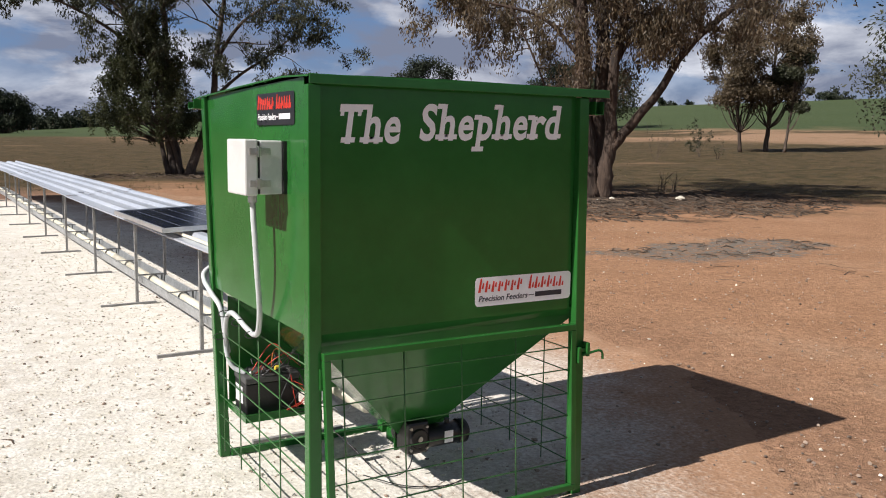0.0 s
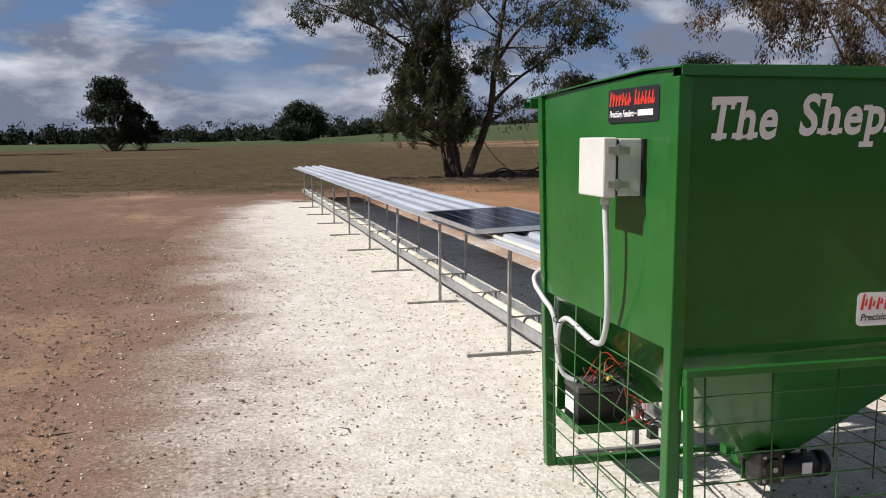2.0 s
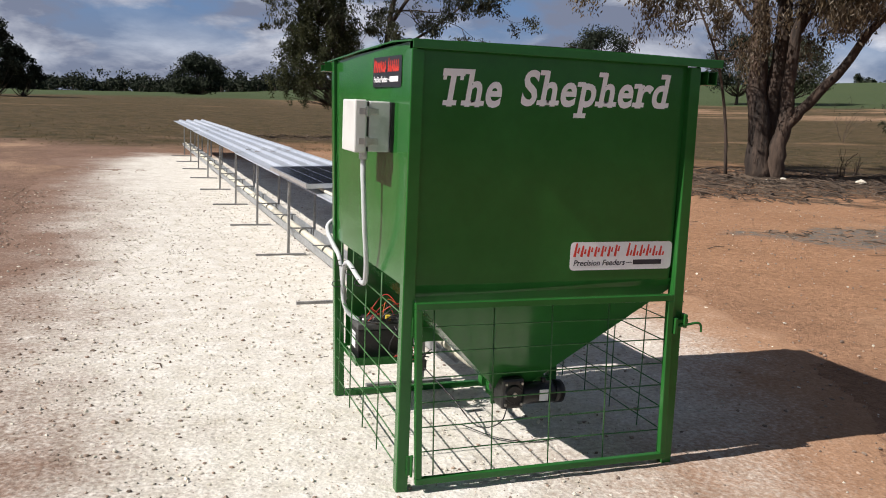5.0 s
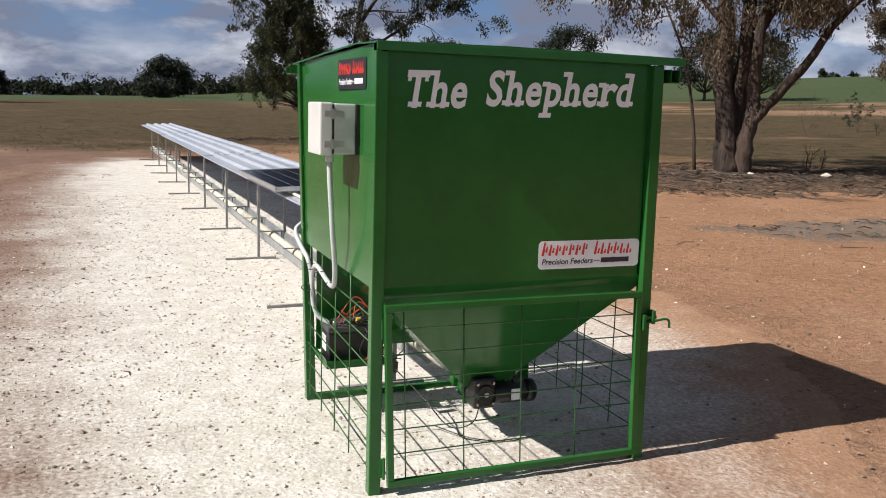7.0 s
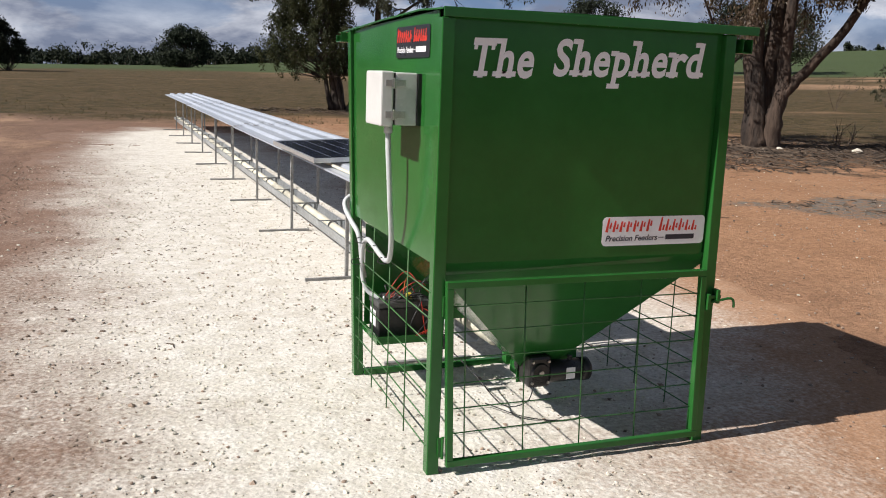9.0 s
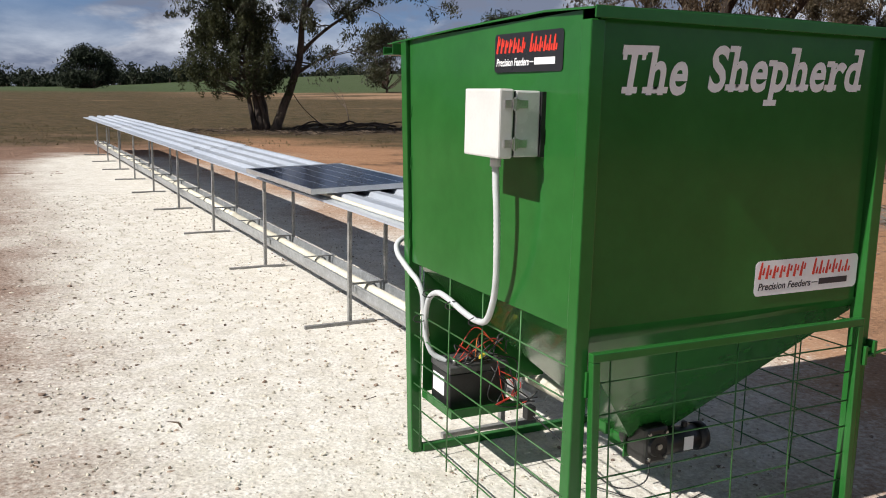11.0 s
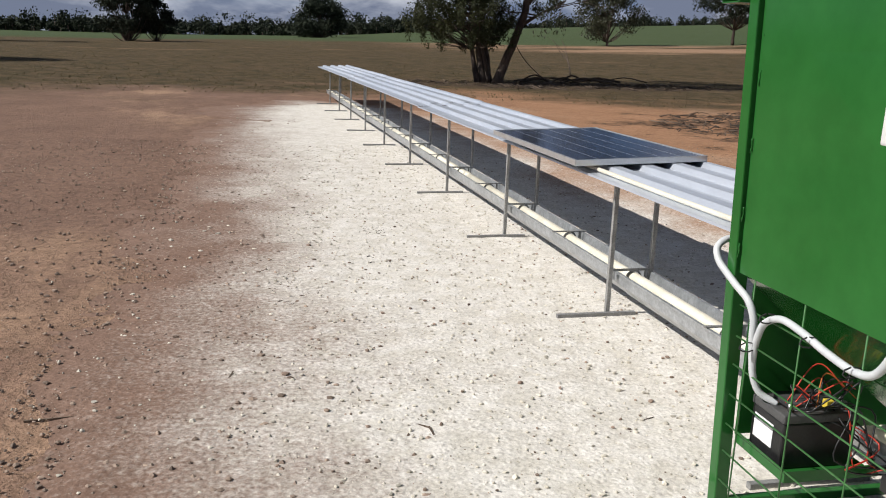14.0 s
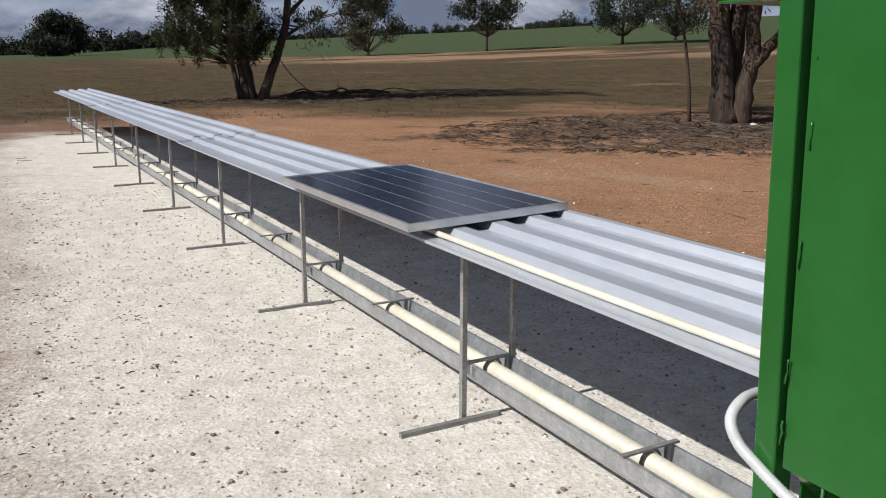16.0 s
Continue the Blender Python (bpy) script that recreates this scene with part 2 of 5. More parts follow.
def part(name, shape, material, parent=None, label="", smooth=False, bevel=0.0, at=None):
    """One mesh object, under a thing or a part where one is given."""
    me = shape.mesh(name, material, smooth) if isinstance(shape, Shape) else shape
    ob = new(name, me)
    if bevel:
        mod = ob.modifiers.new("edge", "BEVEL")
        mod.width, mod.segments, mod.limit_method = bevel, 2, "ANGLE"
    if at is not None:
        ob.matrix_basis = at
    if parent:
        ob.parent = parent
    if label:
        tagged(ob, label)
    return ob


def thing(name, label, category, at=None, group="", kind=""):
    ob = new(name)
    if at is not None:
        ob.matrix_basis = at
    return tagged(ob, label, category, group, kind)


def smooth_line(pts, steps=6):
    """A rounded line through the points."""
    p = [Vector(q) for q in pts]
    p = [p[0] * 2 - p[1]] + p + [p[-1] * 2 - p[-2]]
    out = []
    for i in range(1, len(p) - 2):
        a, b, c, d = p[i - 1:i + 3]
        for s in range(steps):
            t = s / steps
            out.append(0.5 * (2 * b + (c - a) * t + (2 * a - 5 * b + 4 * c - d) * t * t + (3 * b - a - 3 * c + d) * t ** 3))
    out.append(p[-2])
    return out


def letters(text, size, shear=0.0, bold=0.0, depth=0.001, spacing=1.0):
    """A mesh of the built-in font, lying in its own x-y plane."""
    cu = bpy.data.curves.new("lettering", "FONT")
    cu.body, cu.size, cu.shear, cu.offset, cu.extrude, cu.space_character = text, size, shear, bold, depth, spacing
    cu.resolution_u = 4
    ob = new("lettering", cu)
    me = bpy.data.meshes.new_from_object(ob.evaluated_get(bpy.context.evaluated_depsgraph_get()))
    bpy.data.objects.remove(ob)
    return me


# ---- ground ----
def lerp_table(table, a):
    if a <= table[0][0]:
        return table[0][1]
    for (a0, v0), (a1, v1) in zip(table, table[1:]):
        if a <= a1:
            return v0 + (v1 - v0) * (a - a0) / (a1 - a0)
    return table[-1][1]


MID_RISE = [(-180, 0.8), (-90, -0.2), (-18, -0.45), (-8, -0.25), (3, 0.02), (15, 0.18), (22, 0.42), (30, 0.66), (39, 1.0), (50, 1.28), (100, 1.28), (180, 0.8)]
FAR_RISE = [(-180, 1.8), (-90, 0.1), (-18, -0.10), (-6, 0.0), (3, 0.25), (10, 0.8), (20, 1.38), (31, 1.89), (46, 2.63), (58, 3.04), (100, 2.8), (180, 1.8)]


def ground_z(x, y):
    r = math.hypot(x + 1.2, y + 1.5)
    a = math.degrees(math.atan2(x + 1.2, y + 1.5))
    if r < 28:
        return -0.012
    z1 = 1.54 + 150 * math.tan(radians(lerp_table(MID_RISE, a)))
    z2 = 1.54 + 420 * math.tan(radians(lerp_table(FAR_RISE, a)))
    if r < 150:
        return -0.012 + z1 * ((r - 28) / 122) ** 1.35
    if r < 420:
        t = (r - 150) / 270
        return z1 + (z2 - z1) * t
    return z2 - (r - 420) * 0.004


def ground_material():
    m = bpy.data.materials.new("paddock_ground")
    m.use_nodes = True
    n, l = m.node_tree.nodes, m.node_tree.links
    b = n["Principled BSDF"]
    b.inputs["Roughness"].default_value = 0.95
    b.inputs["Specular IOR Level"].default_value = 0.15
    co = n.new("ShaderNodeTexCoord")

    def noise_of(scale, detail=6, rough=0.6, stretch=(1, 1, 1)):
        mp = n.new("ShaderNodeMapping"); mp.inputs["Scale"].default_value = stretch
        l.new(co.outputs["Object"], mp.inputs["Vector"])
        t = n.new("ShaderNodeTexNoise")
        t.inputs["Scale"].default_value, t.inputs["Detail"].default_value, t.inputs["Roughness"].default_value = scale, detail, rough
        l.new(mp.outputs[0], t.inputs["Vector"])
        return t.outputs["Fac"]

    def math_node(op, a, c=None):
        t = n.new("ShaderNodeMath"); t.operation = op
        for i, s in enumerate((a, c)):
            if s is None:
                continue
            if isinstance(s, (int, float)):
                t.inputs[i].default_value = s
            else:
                l.new(s, t.inputs[i])
        return t.outputs[0]

    def band(v, a, c):
        t = n.new("ShaderNodeMapRange"); t.interpolation_type = "SMOOTHSTEP"
        t.inputs["From Min"].default_value, t.inputs["From Max"].default_value = a, c
        l.new(v, t.inputs["Value"])
        return t.outputs[0]

    def mix(f, a, c):
        t = n.new("ShaderNodeMixRGB")
        l.new(f, t.inputs["Fac"])
        for s, q in (("Color1", a), ("Color2", c)):
            if isinstance(q, tuple):
                t.inputs[s].default_value = (*q, 1)
            else:
                l.new(q, t.inputs[s])
        return t.outputs[0]

    sep = n.new("ShaderNodeSeparateXYZ"); l.new(co.outputs["Object"], sep.inputs[0])
    ln = n.new("ShaderNodeVectorMath"); ln.operation = "LENGTH"; l.new(co.outputs["Object"], ln.inputs[0])
    r = ln.outputs["Value"]
    wide, mid, fine = noise_of(0.10, 5), noise_of(0.7, 7, 0.65), noise_of(9.0, 8, 0.7)
    speck = noise_of(38.0, 4, 0.6)
    # red soil to the east, browner dirt to the west
    east = band(math_node("ADD", sep.outputs["X"], math_node("MULTIPLY", mid, 4.0)), 0.0, 8.0)
    soil = mix(east, mix(mid, (0.132, 0.080, 0.057), (0.318, 0.205, 0.150)), mix(mid, (0.275, 0.142, 0.076), (0.475, 0.278, 0.165)))
    # tracks of paler dust
    soil = mix(math_node("MULTIPLY", band(noise_of(0.35, 6, 0.6, (1.0, 0.45, 1)), 0.53, 0.68), 0.75), soil, (0.44, 0.29, 0.19))
    pasture = mix(band(noise_of(1.3, 9, 0.78), 0.36, 0.64), (0.039, 0.036, 0.016), (0.130, 0.089, 0.049))
    pasture = mix(math_node("MULTIPLY", band(noise_of(0.16, 6, 0.68), 0.46, 0.64), 0.55), pasture, (0.112, 0.078, 0.045))
    pasture = mix(band(noise_of(0.09, 8, 0.72, (0.5, 1, 1)), 0.59, 0.66), pasture, (0.20, 0.128, 0.074))
    rn = math_node("ADD", r, math_node("MULTIPLY", math_node("SUBTRACT", noise_of(0.14, 6, 0.65), 0.5), 30.0))
    col = mix(band(rn, 20.0, 30.0), soil, pasture)
    rw = math_node("ADD", r, math_node("MULTIPLY", math_node("SUBTRACT", noise_of(0.030, 5, 0.6), 0.5), 60.0))
    east_far = band(sep.outputs["X"], 8.0, 40.0)
    sand = math_node("MULTIPLY", math_node("MULTIPLY", band(rw, 88.0, 100.0), band(noise_of(0.06, 8, 0.7, (0.3, 1, 1)), 0.46, 0.54)), east_far)
    col = mix(sand, col, mix(mid, (0.27, 0.155, 0.09), (0.36, 0.25, 0.165)))
    crop = mix(noise_of(0.03, 6, 0.6), (0.050, 0.076, 0.031), (0.078, 0.100, 0.046))
    col = mix(band(rw, 128.0, 142.0), col, crop)
    # leaf litter under the tree and an old fire place
    def patch(x, y, rx, ry, ragged):
        mp = n.new("ShaderNodeMapping"); mp.vector_type = "TEXTURE"
        mp.inputs["Location"].default_value, mp.inputs["Scale"].default_value = (x, y, 0), (rx, ry, 1)
        l.new(co.outputs["Object"], mp.inputs["Vector"])
        t = n.new("ShaderNodeVectorMath"); t.operation = "LENGTH"; l.new(mp.outputs[0], t.inputs[0])
        d = math_node("ADD", t.outputs["Value"], math_node("MULTIPLY", math_node("SUBTRACT", mid, 0.5), ragged))
        return band(d, 1.05, 0.75)
    litter = mix(fine, (0.026, 0.019, 0.014), (0.125, 0.082, 0.055))
    col = mix(math_node("MULTIPLY", patch(14.5, 15.0, 8.0, 5.0, 2.6), band(fine, 0.34, 0.58)), col, litter)
    col = mix(math_node("MULTIPLY", patch(9.6, 31.5, 8.0, 2.6, 1.2), band(fine, 0.36, 0.6)), col, litter)
    col = mix(math_node("MULTIPLY", patch(9.3, 6.2, 2.4, 1.0, 3.0), band(fine, 0.36, 0.6)), col, mix(fine, (0.05, 0.055, 0.055), (0.23, 0.24, 0.22)))
    col = mix(patch(29.0, 100.0, 13.0, 2.6, 0.9), col, (0.46, 0.38, 0.29))
    col = mix(patch(10.0, 168.0, 24.0, 3.2, 0.9), col, (0.42, 0.36, 0.28))
    hs = n.new("ShaderNodeHueSaturation")
    l.new(col, hs.inputs["Color"])
    def chips(scale):
        vo = n.new("ShaderNodeTexVoronoi"); vo.inputs["Scale"].default_value = scale
        l.new(co.outputs["Object"], vo.inputs["Vector"])
        sc = n.new("ShaderNodeSeparateColor"); l.new(vo.outputs["Color"], sc.inputs[0])
        return sc.outputs[0]
    clod = math_node("ADD", math_node("MULTIPLY", chips(26.0), 0.5), math_node("MULTIPLY", chips(75.0), 0.5))
    tone = math_node("ADD", math_node("ADD", -0.17, math_node("MULTIPLY", fine, 1.05)), math_node("MULTIPLY", speck, 0.85))
    l.new(math_node("ADD", tone, math_node("MULTIPLY", clod, 0.44)), hs.inputs["Value"])
    l.new(hs.outputs[0], b.inputs["Base Color"])
    bp = n.new("ShaderNodeBump")
    bp.inputs["Strength"].default_value, bp.inputs["Distance"].default_value = 0.9, 0.035
    l.new(math_node("ADD", math_node("ADD", fine, math_node("MULTIPLY", clod, 0.35)), math_node("MULTIPLY", speck, 0.4)), bp.inputs["Height"]); l.new(bp.outputs[0], b.inputs["Normal"])
    return m


def build_ground():
    radii = [0.0]
    step = 0.35
    while radii[-1] < 3600:
        radii.append(radii[-1] + step)
        step *= 1.055
    seg = 240
    v, f = [(0, 0, ground_z(0, 0))], []
    for r in radii[1:]:
        for a in range(seg):
            w = 2 * math.pi * a / seg
            x, y = r * math.sin(w), r * math.cos(w)
            z = ground_z(x, y)
            if r > 5:
                z += 0.05 * noise.noise((x * 0.25, y * 0.25, 0)) * min(1, (r - 5) / 10)
            v.append((x, y, z))
    for a in range(seg):
        f.append((0, 1 + (a + 1) % seg, 1 + a))
    for i in range(len(radii) - 2):
        for a in range(seg):
            c = (a + 1) % seg
            p, q = 1 + i * seg, 1 + (i + 1) * seg
            f.append((p + a, p + c, q + c, q + a))
    s = Shape(); s.v, s.f = v, f
    ob = part("ground", s, ground_material(), smooth=True)
    return tagged(ob, "red-brown dirt paddock running into dry pasture and green crop", "ground", kind="structure")


build_ground()

# limestone pad: left and right edge by distance along the trough
PAD_LEFT = [(-6, -0.6), (-2, -0.9), (0, -1.2), (2, -1.62), (4, -1.62), (9, -1.68), (16, -1.82), (18.5, -1.7), (20.2, -0.6)]
PAD_RIGHT = [(-6, 0.8), (-1, 1.35), (0, 1.65), (0.8, 2.0), (1.8, 2.7), (4, 2.5), (10, 2.0), (18, 1.4), (20.2, 0.6)]


def pad_inside(x, y):
    """About the distance to the pad's rim, positive inside."""
    d = min(x - lerp_table(PAD_LEFT, y), lerp_table(PAD_RIGHT, y) - x, (20.0 - y) * 0.8, (y + 3.8) * 1.4)
    # dirt trodden in at the gate
    d -= 0.6 * math.exp(-((x - 0.9) / 0.9) ** 2 - ((y + 0.05) / 0.55) ** 2)
    d += 0.42 * noise.noise((x * 0.8, y * 0.8, 2.0)) + 0.22 * noise.noise((x * 2.7, y * 2.7, 5.0)) + 0.10 * noise.noise((x * 8, y * 8, 9.0))
    return d


def pad_material():
    m = bpy.data.materials.new("crushed_limestone")
    m.use_nodes = True
    n, l = m.node_tree.nodes, m.node_tree.links
    b = n["Principled BSDF"]
    b.inputs["Roughness"].default_value = 0.93
    b.inputs["Specular IOR Level"].default_value = 0.2
    co = n.new("ShaderNodeTexCoord")
    fac = {}
    for key, scale, detail in (("wide", 0.9, 7), ("mid", 6.0, 8), ("fine", 34.0, 6), ("grit", 120.0, 3)):
        t = n.new("ShaderNodeTexNoise")
        t.inputs["Scale"].default_value, t.inputs["Detail"].default_value, t.inputs["Roughness"].default_value = scale, detail, 0.66
        l.new(co.outputs["Object"], t.inputs["Vector"])
        fac[key] = t.outputs["Fac"]
    at = n.new("ShaderNodeAttribute"); at.attribute_name = "rim"
    ramp = n.new("ShaderNodeValToRGB")
    ramp.color_ramp.elements[0].position, ramp.color_ramp.elements[1].position = 0.38, 0.62
    ramp.color_ramp.elements[0].color, ramp.color_ramp.elements[1].color = (0.61, 0.575, 0.505, 1), (0.73, 0.70, 0.645, 1)
    l.new(fac["mid"], ramp.inputs[0])
    # dirt trodden in from the rim
    s1 = n.new("ShaderNodeMath"); s1.operation = "ADD"
    l.new(at.outputs["Fac"], s1.inputs[0])
    s2 = n.new("ShaderNodeMath"); s2.operation = "MULTIPLY_ADD"; s2.inputs[1].default_value, s2.inputs[2].default_value = 1.1, -0.55
    l.new(fac["fine"], s2.inputs[0]); l.new(s2.outputs[0], s1.inputs[1])
    s3 = n.new("ShaderNodeMath"); s3.operation = "MULTIPLY_ADD"; s3.inputs[1].default_value, s3.inputs[2].default_value = 0.8, -0.40
    l.new(fac["wide"], s3.inputs[0])
    s4 = n.new("ShaderNodeMath"); s4.operation = "ADD"; l.new(s1.outputs[0], s4.inputs[0]); l.new(s3.outputs[0], s4.inputs[1])
    mr = n.new("ShaderNodeMapRange"); mr.interpolation_type = "SMOOTHSTEP"
    mr.inputs["From Min"].default_value, mr.inputs["From Max"].default_value = 0.05, 1.05
    l.new(s4.outputs[0], mr.inputs["Value"])
    dirt = n.new("ShaderNodeMixRGB"); dirt.inputs["Color1"].default_value, dirt.inputs["Color2"].default_value = (0.128, 0.078, 0.057, 1), (0.300, 0.196, 0.145, 1)
    l.new(fac["mid"], dirt.inputs["Fac"])
    red = n.new("ShaderNodeMixRGB"); red.inputs["Color1"].default_value, red.inputs["Color2"].default_value = (0.275, 0.150, 0.084, 1), (0.475, 0.290, 0.180, 1)
    l.new(fac["mid"], red.inputs["Fac"])
    sx = n.new("ShaderNodeSeparateXYZ"); l.new(co.outputs["Object"], sx.inputs[0])
    er = n.new("ShaderNodeMapRange"); er.inputs["From Min"].default_value, er.inputs["From Max"].default_value = -0.5, 2.5
    l.new(sx.outputs["X"], er.inputs["Value"])
    both = n.new("ShaderNodeMixRGB"); l.new(er.outputs[0], both.inputs["Fac"]); l.new(dirt.outputs[0], both.inputs["Color1"]); l.new(red.outputs[0], both.inputs["Color2"])
    dirt = both
    mx = n.new("ShaderNodeMixRGB"); l.new(mr.outputs[0], mx.inputs["Fac"]); l.new(dirt.outputs[0], mx.inputs["Color1"]); l.new(ramp.outputs[0], mx.inputs["Color2"])
    # smooth trodden spots
    sp = n.new("ShaderNodeTexNoise"); sp.inputs["Scale"].default_value, sp.inputs["Detail"].default_value = 5.5, 2
    l.new(co.outputs["Object"], sp.inputs["Vector"])
    sr = n.new("ShaderNodeMapRange"); sr.interpolation_type = "SMOOTHSTEP"
    sr.inputs["From Min"].default_value, sr.inputs["From Max"].default_value, sr.inputs["To Max"].default_value = 0.60, 0.68, 0.55
    l.new(sp.outputs["Fac"], sr.inputs["Value"])
    mz = n.new("ShaderNodeMixRGB"); mz.inputs["Color2"].default_value = (0.74, 0.71, 0.66, 1)
    mf = n.new("ShaderNodeMath"); mf.operation = "MULTIPLY"; l.new(sr.outputs[0], mf.inputs[0]); l.new(mr.outputs[0], mf.inputs[1])
    l.new(mf.outputs[0], mz.inputs["Fac"]); l.new(mx.outputs[0], mz.inputs["Color1"])
    mx = mz
    hs = n.new("ShaderNodeHueSaturation"); l.new(mx.outputs[0], hs.inputs["Color"])
    v1 = n.new("ShaderNodeMath"); v1.operation = "MULTIPLY_ADD"; v1.inputs[1].default_value, v1.inputs[2].default_value = 0.60, 0.36
    l.new(fac["fine"], v1.inputs[0])
    v2 = n.new("ShaderNodeMath"); v2.operation = "MULTIPLY_ADD"; v2.inputs[1].default_value = 0.45
    l.new(fac["grit"], v2.inputs[0]); l.new(v1.outputs[0], v2.inputs[2])
    last = v2.outputs[0]
    for scale, amount in ((34.0, 0.10), (95.0, 0.14)):
        ch = n.new("ShaderNodeTexVoronoi"); ch.inputs["Scale"].default_value = scale
        l.new(co.outputs["Object"], ch.inputs["Vector"])
        cs = n.new("ShaderNodeSeparateColor"); l.new(ch.outputs["Color"], cs.inputs[0])
        ca = n.new("ShaderNodeMath"); ca.operation = "MULTIPLY_ADD"; ca.inputs[1].default_value = amount
        l.new(cs.outputs[0], ca.inputs[0]); l.new(last, ca.inputs[2])
        last = ca.outputs[0]
    l.new(last, hs.inputs["Value"]); l.new(hs.outputs[0], b.inputs["Base Color"])
    bp = n.new("ShaderNodeBump"); bp.inputs["Strength"].default_value, bp.inputs["Distance"].default_value = 0.9, 0.014
    vo = n.new("ShaderNodeTexVoronoi"); vo.inputs["Scale"].default_value = 42.0; vo.inputs["Randomness"].default_value = 1.0
    l.new(co.outputs["Object"], vo.inputs["Vector"])
    vr = n.new("ShaderNodeMapRange"); vr.inputs["From Min"].default_value, vr.inputs["From Max"].default_value = 0.1, 0.6
    vr.inputs["To Min"].default_value, vr.inputs["To Max"].default_value = 0.30, 0.0
    l.new(vo.outputs["Distance"], vr.inputs["Value"])
    vm = n.new("ShaderNodeMath"); vm.operation = "MULTIPLY"; l.new(vr.outputs[0], vm.inputs[0]); l.new(fac["mid"], vm.inputs[1])
    v3 = n.new("ShaderNodeMath"); v3.operation = "ADD"; l.new(vm.outputs[0], v3.inputs[0]); l.new(fac["mid"], v3.inputs[1])
    l.new(v3.outputs[0], bp.inputs["Height"]); l.new(bp.outputs[0], b.inputs["Normal"])
    return m


def build_pad():
    nx, ny = 150, 440
    x0, x1, y0, y1 = -3.9, 4.5, -5.0, 21.6
    s = Shape()
    rim = []
    for j in range(ny + 1):
        for i in range(nx + 1):
            x, y = x0 + (x1 - x0) * i / nx, y0 + (y1 - y0) * j / ny
            d = pad_inside(x, y)
            up = max(0.0, min(1.0, (d + 1.25) / 0.6))
            z = -0.030 + 0.030 * up + 0.006 * noise.noise((x * 4, y * 4, 1)) * up + 0.004 * noise.noise((x * 13, y * 13, 3)) * up
            s.v.append((x, y, z))
            rim.append(max(0.0, min(1.0, (d + 0.85) / 1.75)))
    for j in range(ny):
        for i in range(nx):
            a = j * (nx + 1) + i
            s.f.append((a, a + 1, a + nx + 2, a + nx + 1))
    me = s.mesh("limestone_pad", pad_material(), True)
    me.attributes.new("rim", "FLOAT", "POINT").data.foreach_set("value", rim)
    ob = part("limestone_pad", me, None)
    return tagged(ob, "cream crushed limestone pad with dirt trodden into its ragged rim", "gravel pad", kind="structure")


build_pad()


# ---- the feeder ----
W, D = 1.30, 1.20
BEND, TOP = 0.85, 1.765
feeder = thing("grain_feeder", "green enamelled steel grain feeder with hopper on four legs", "feeder")


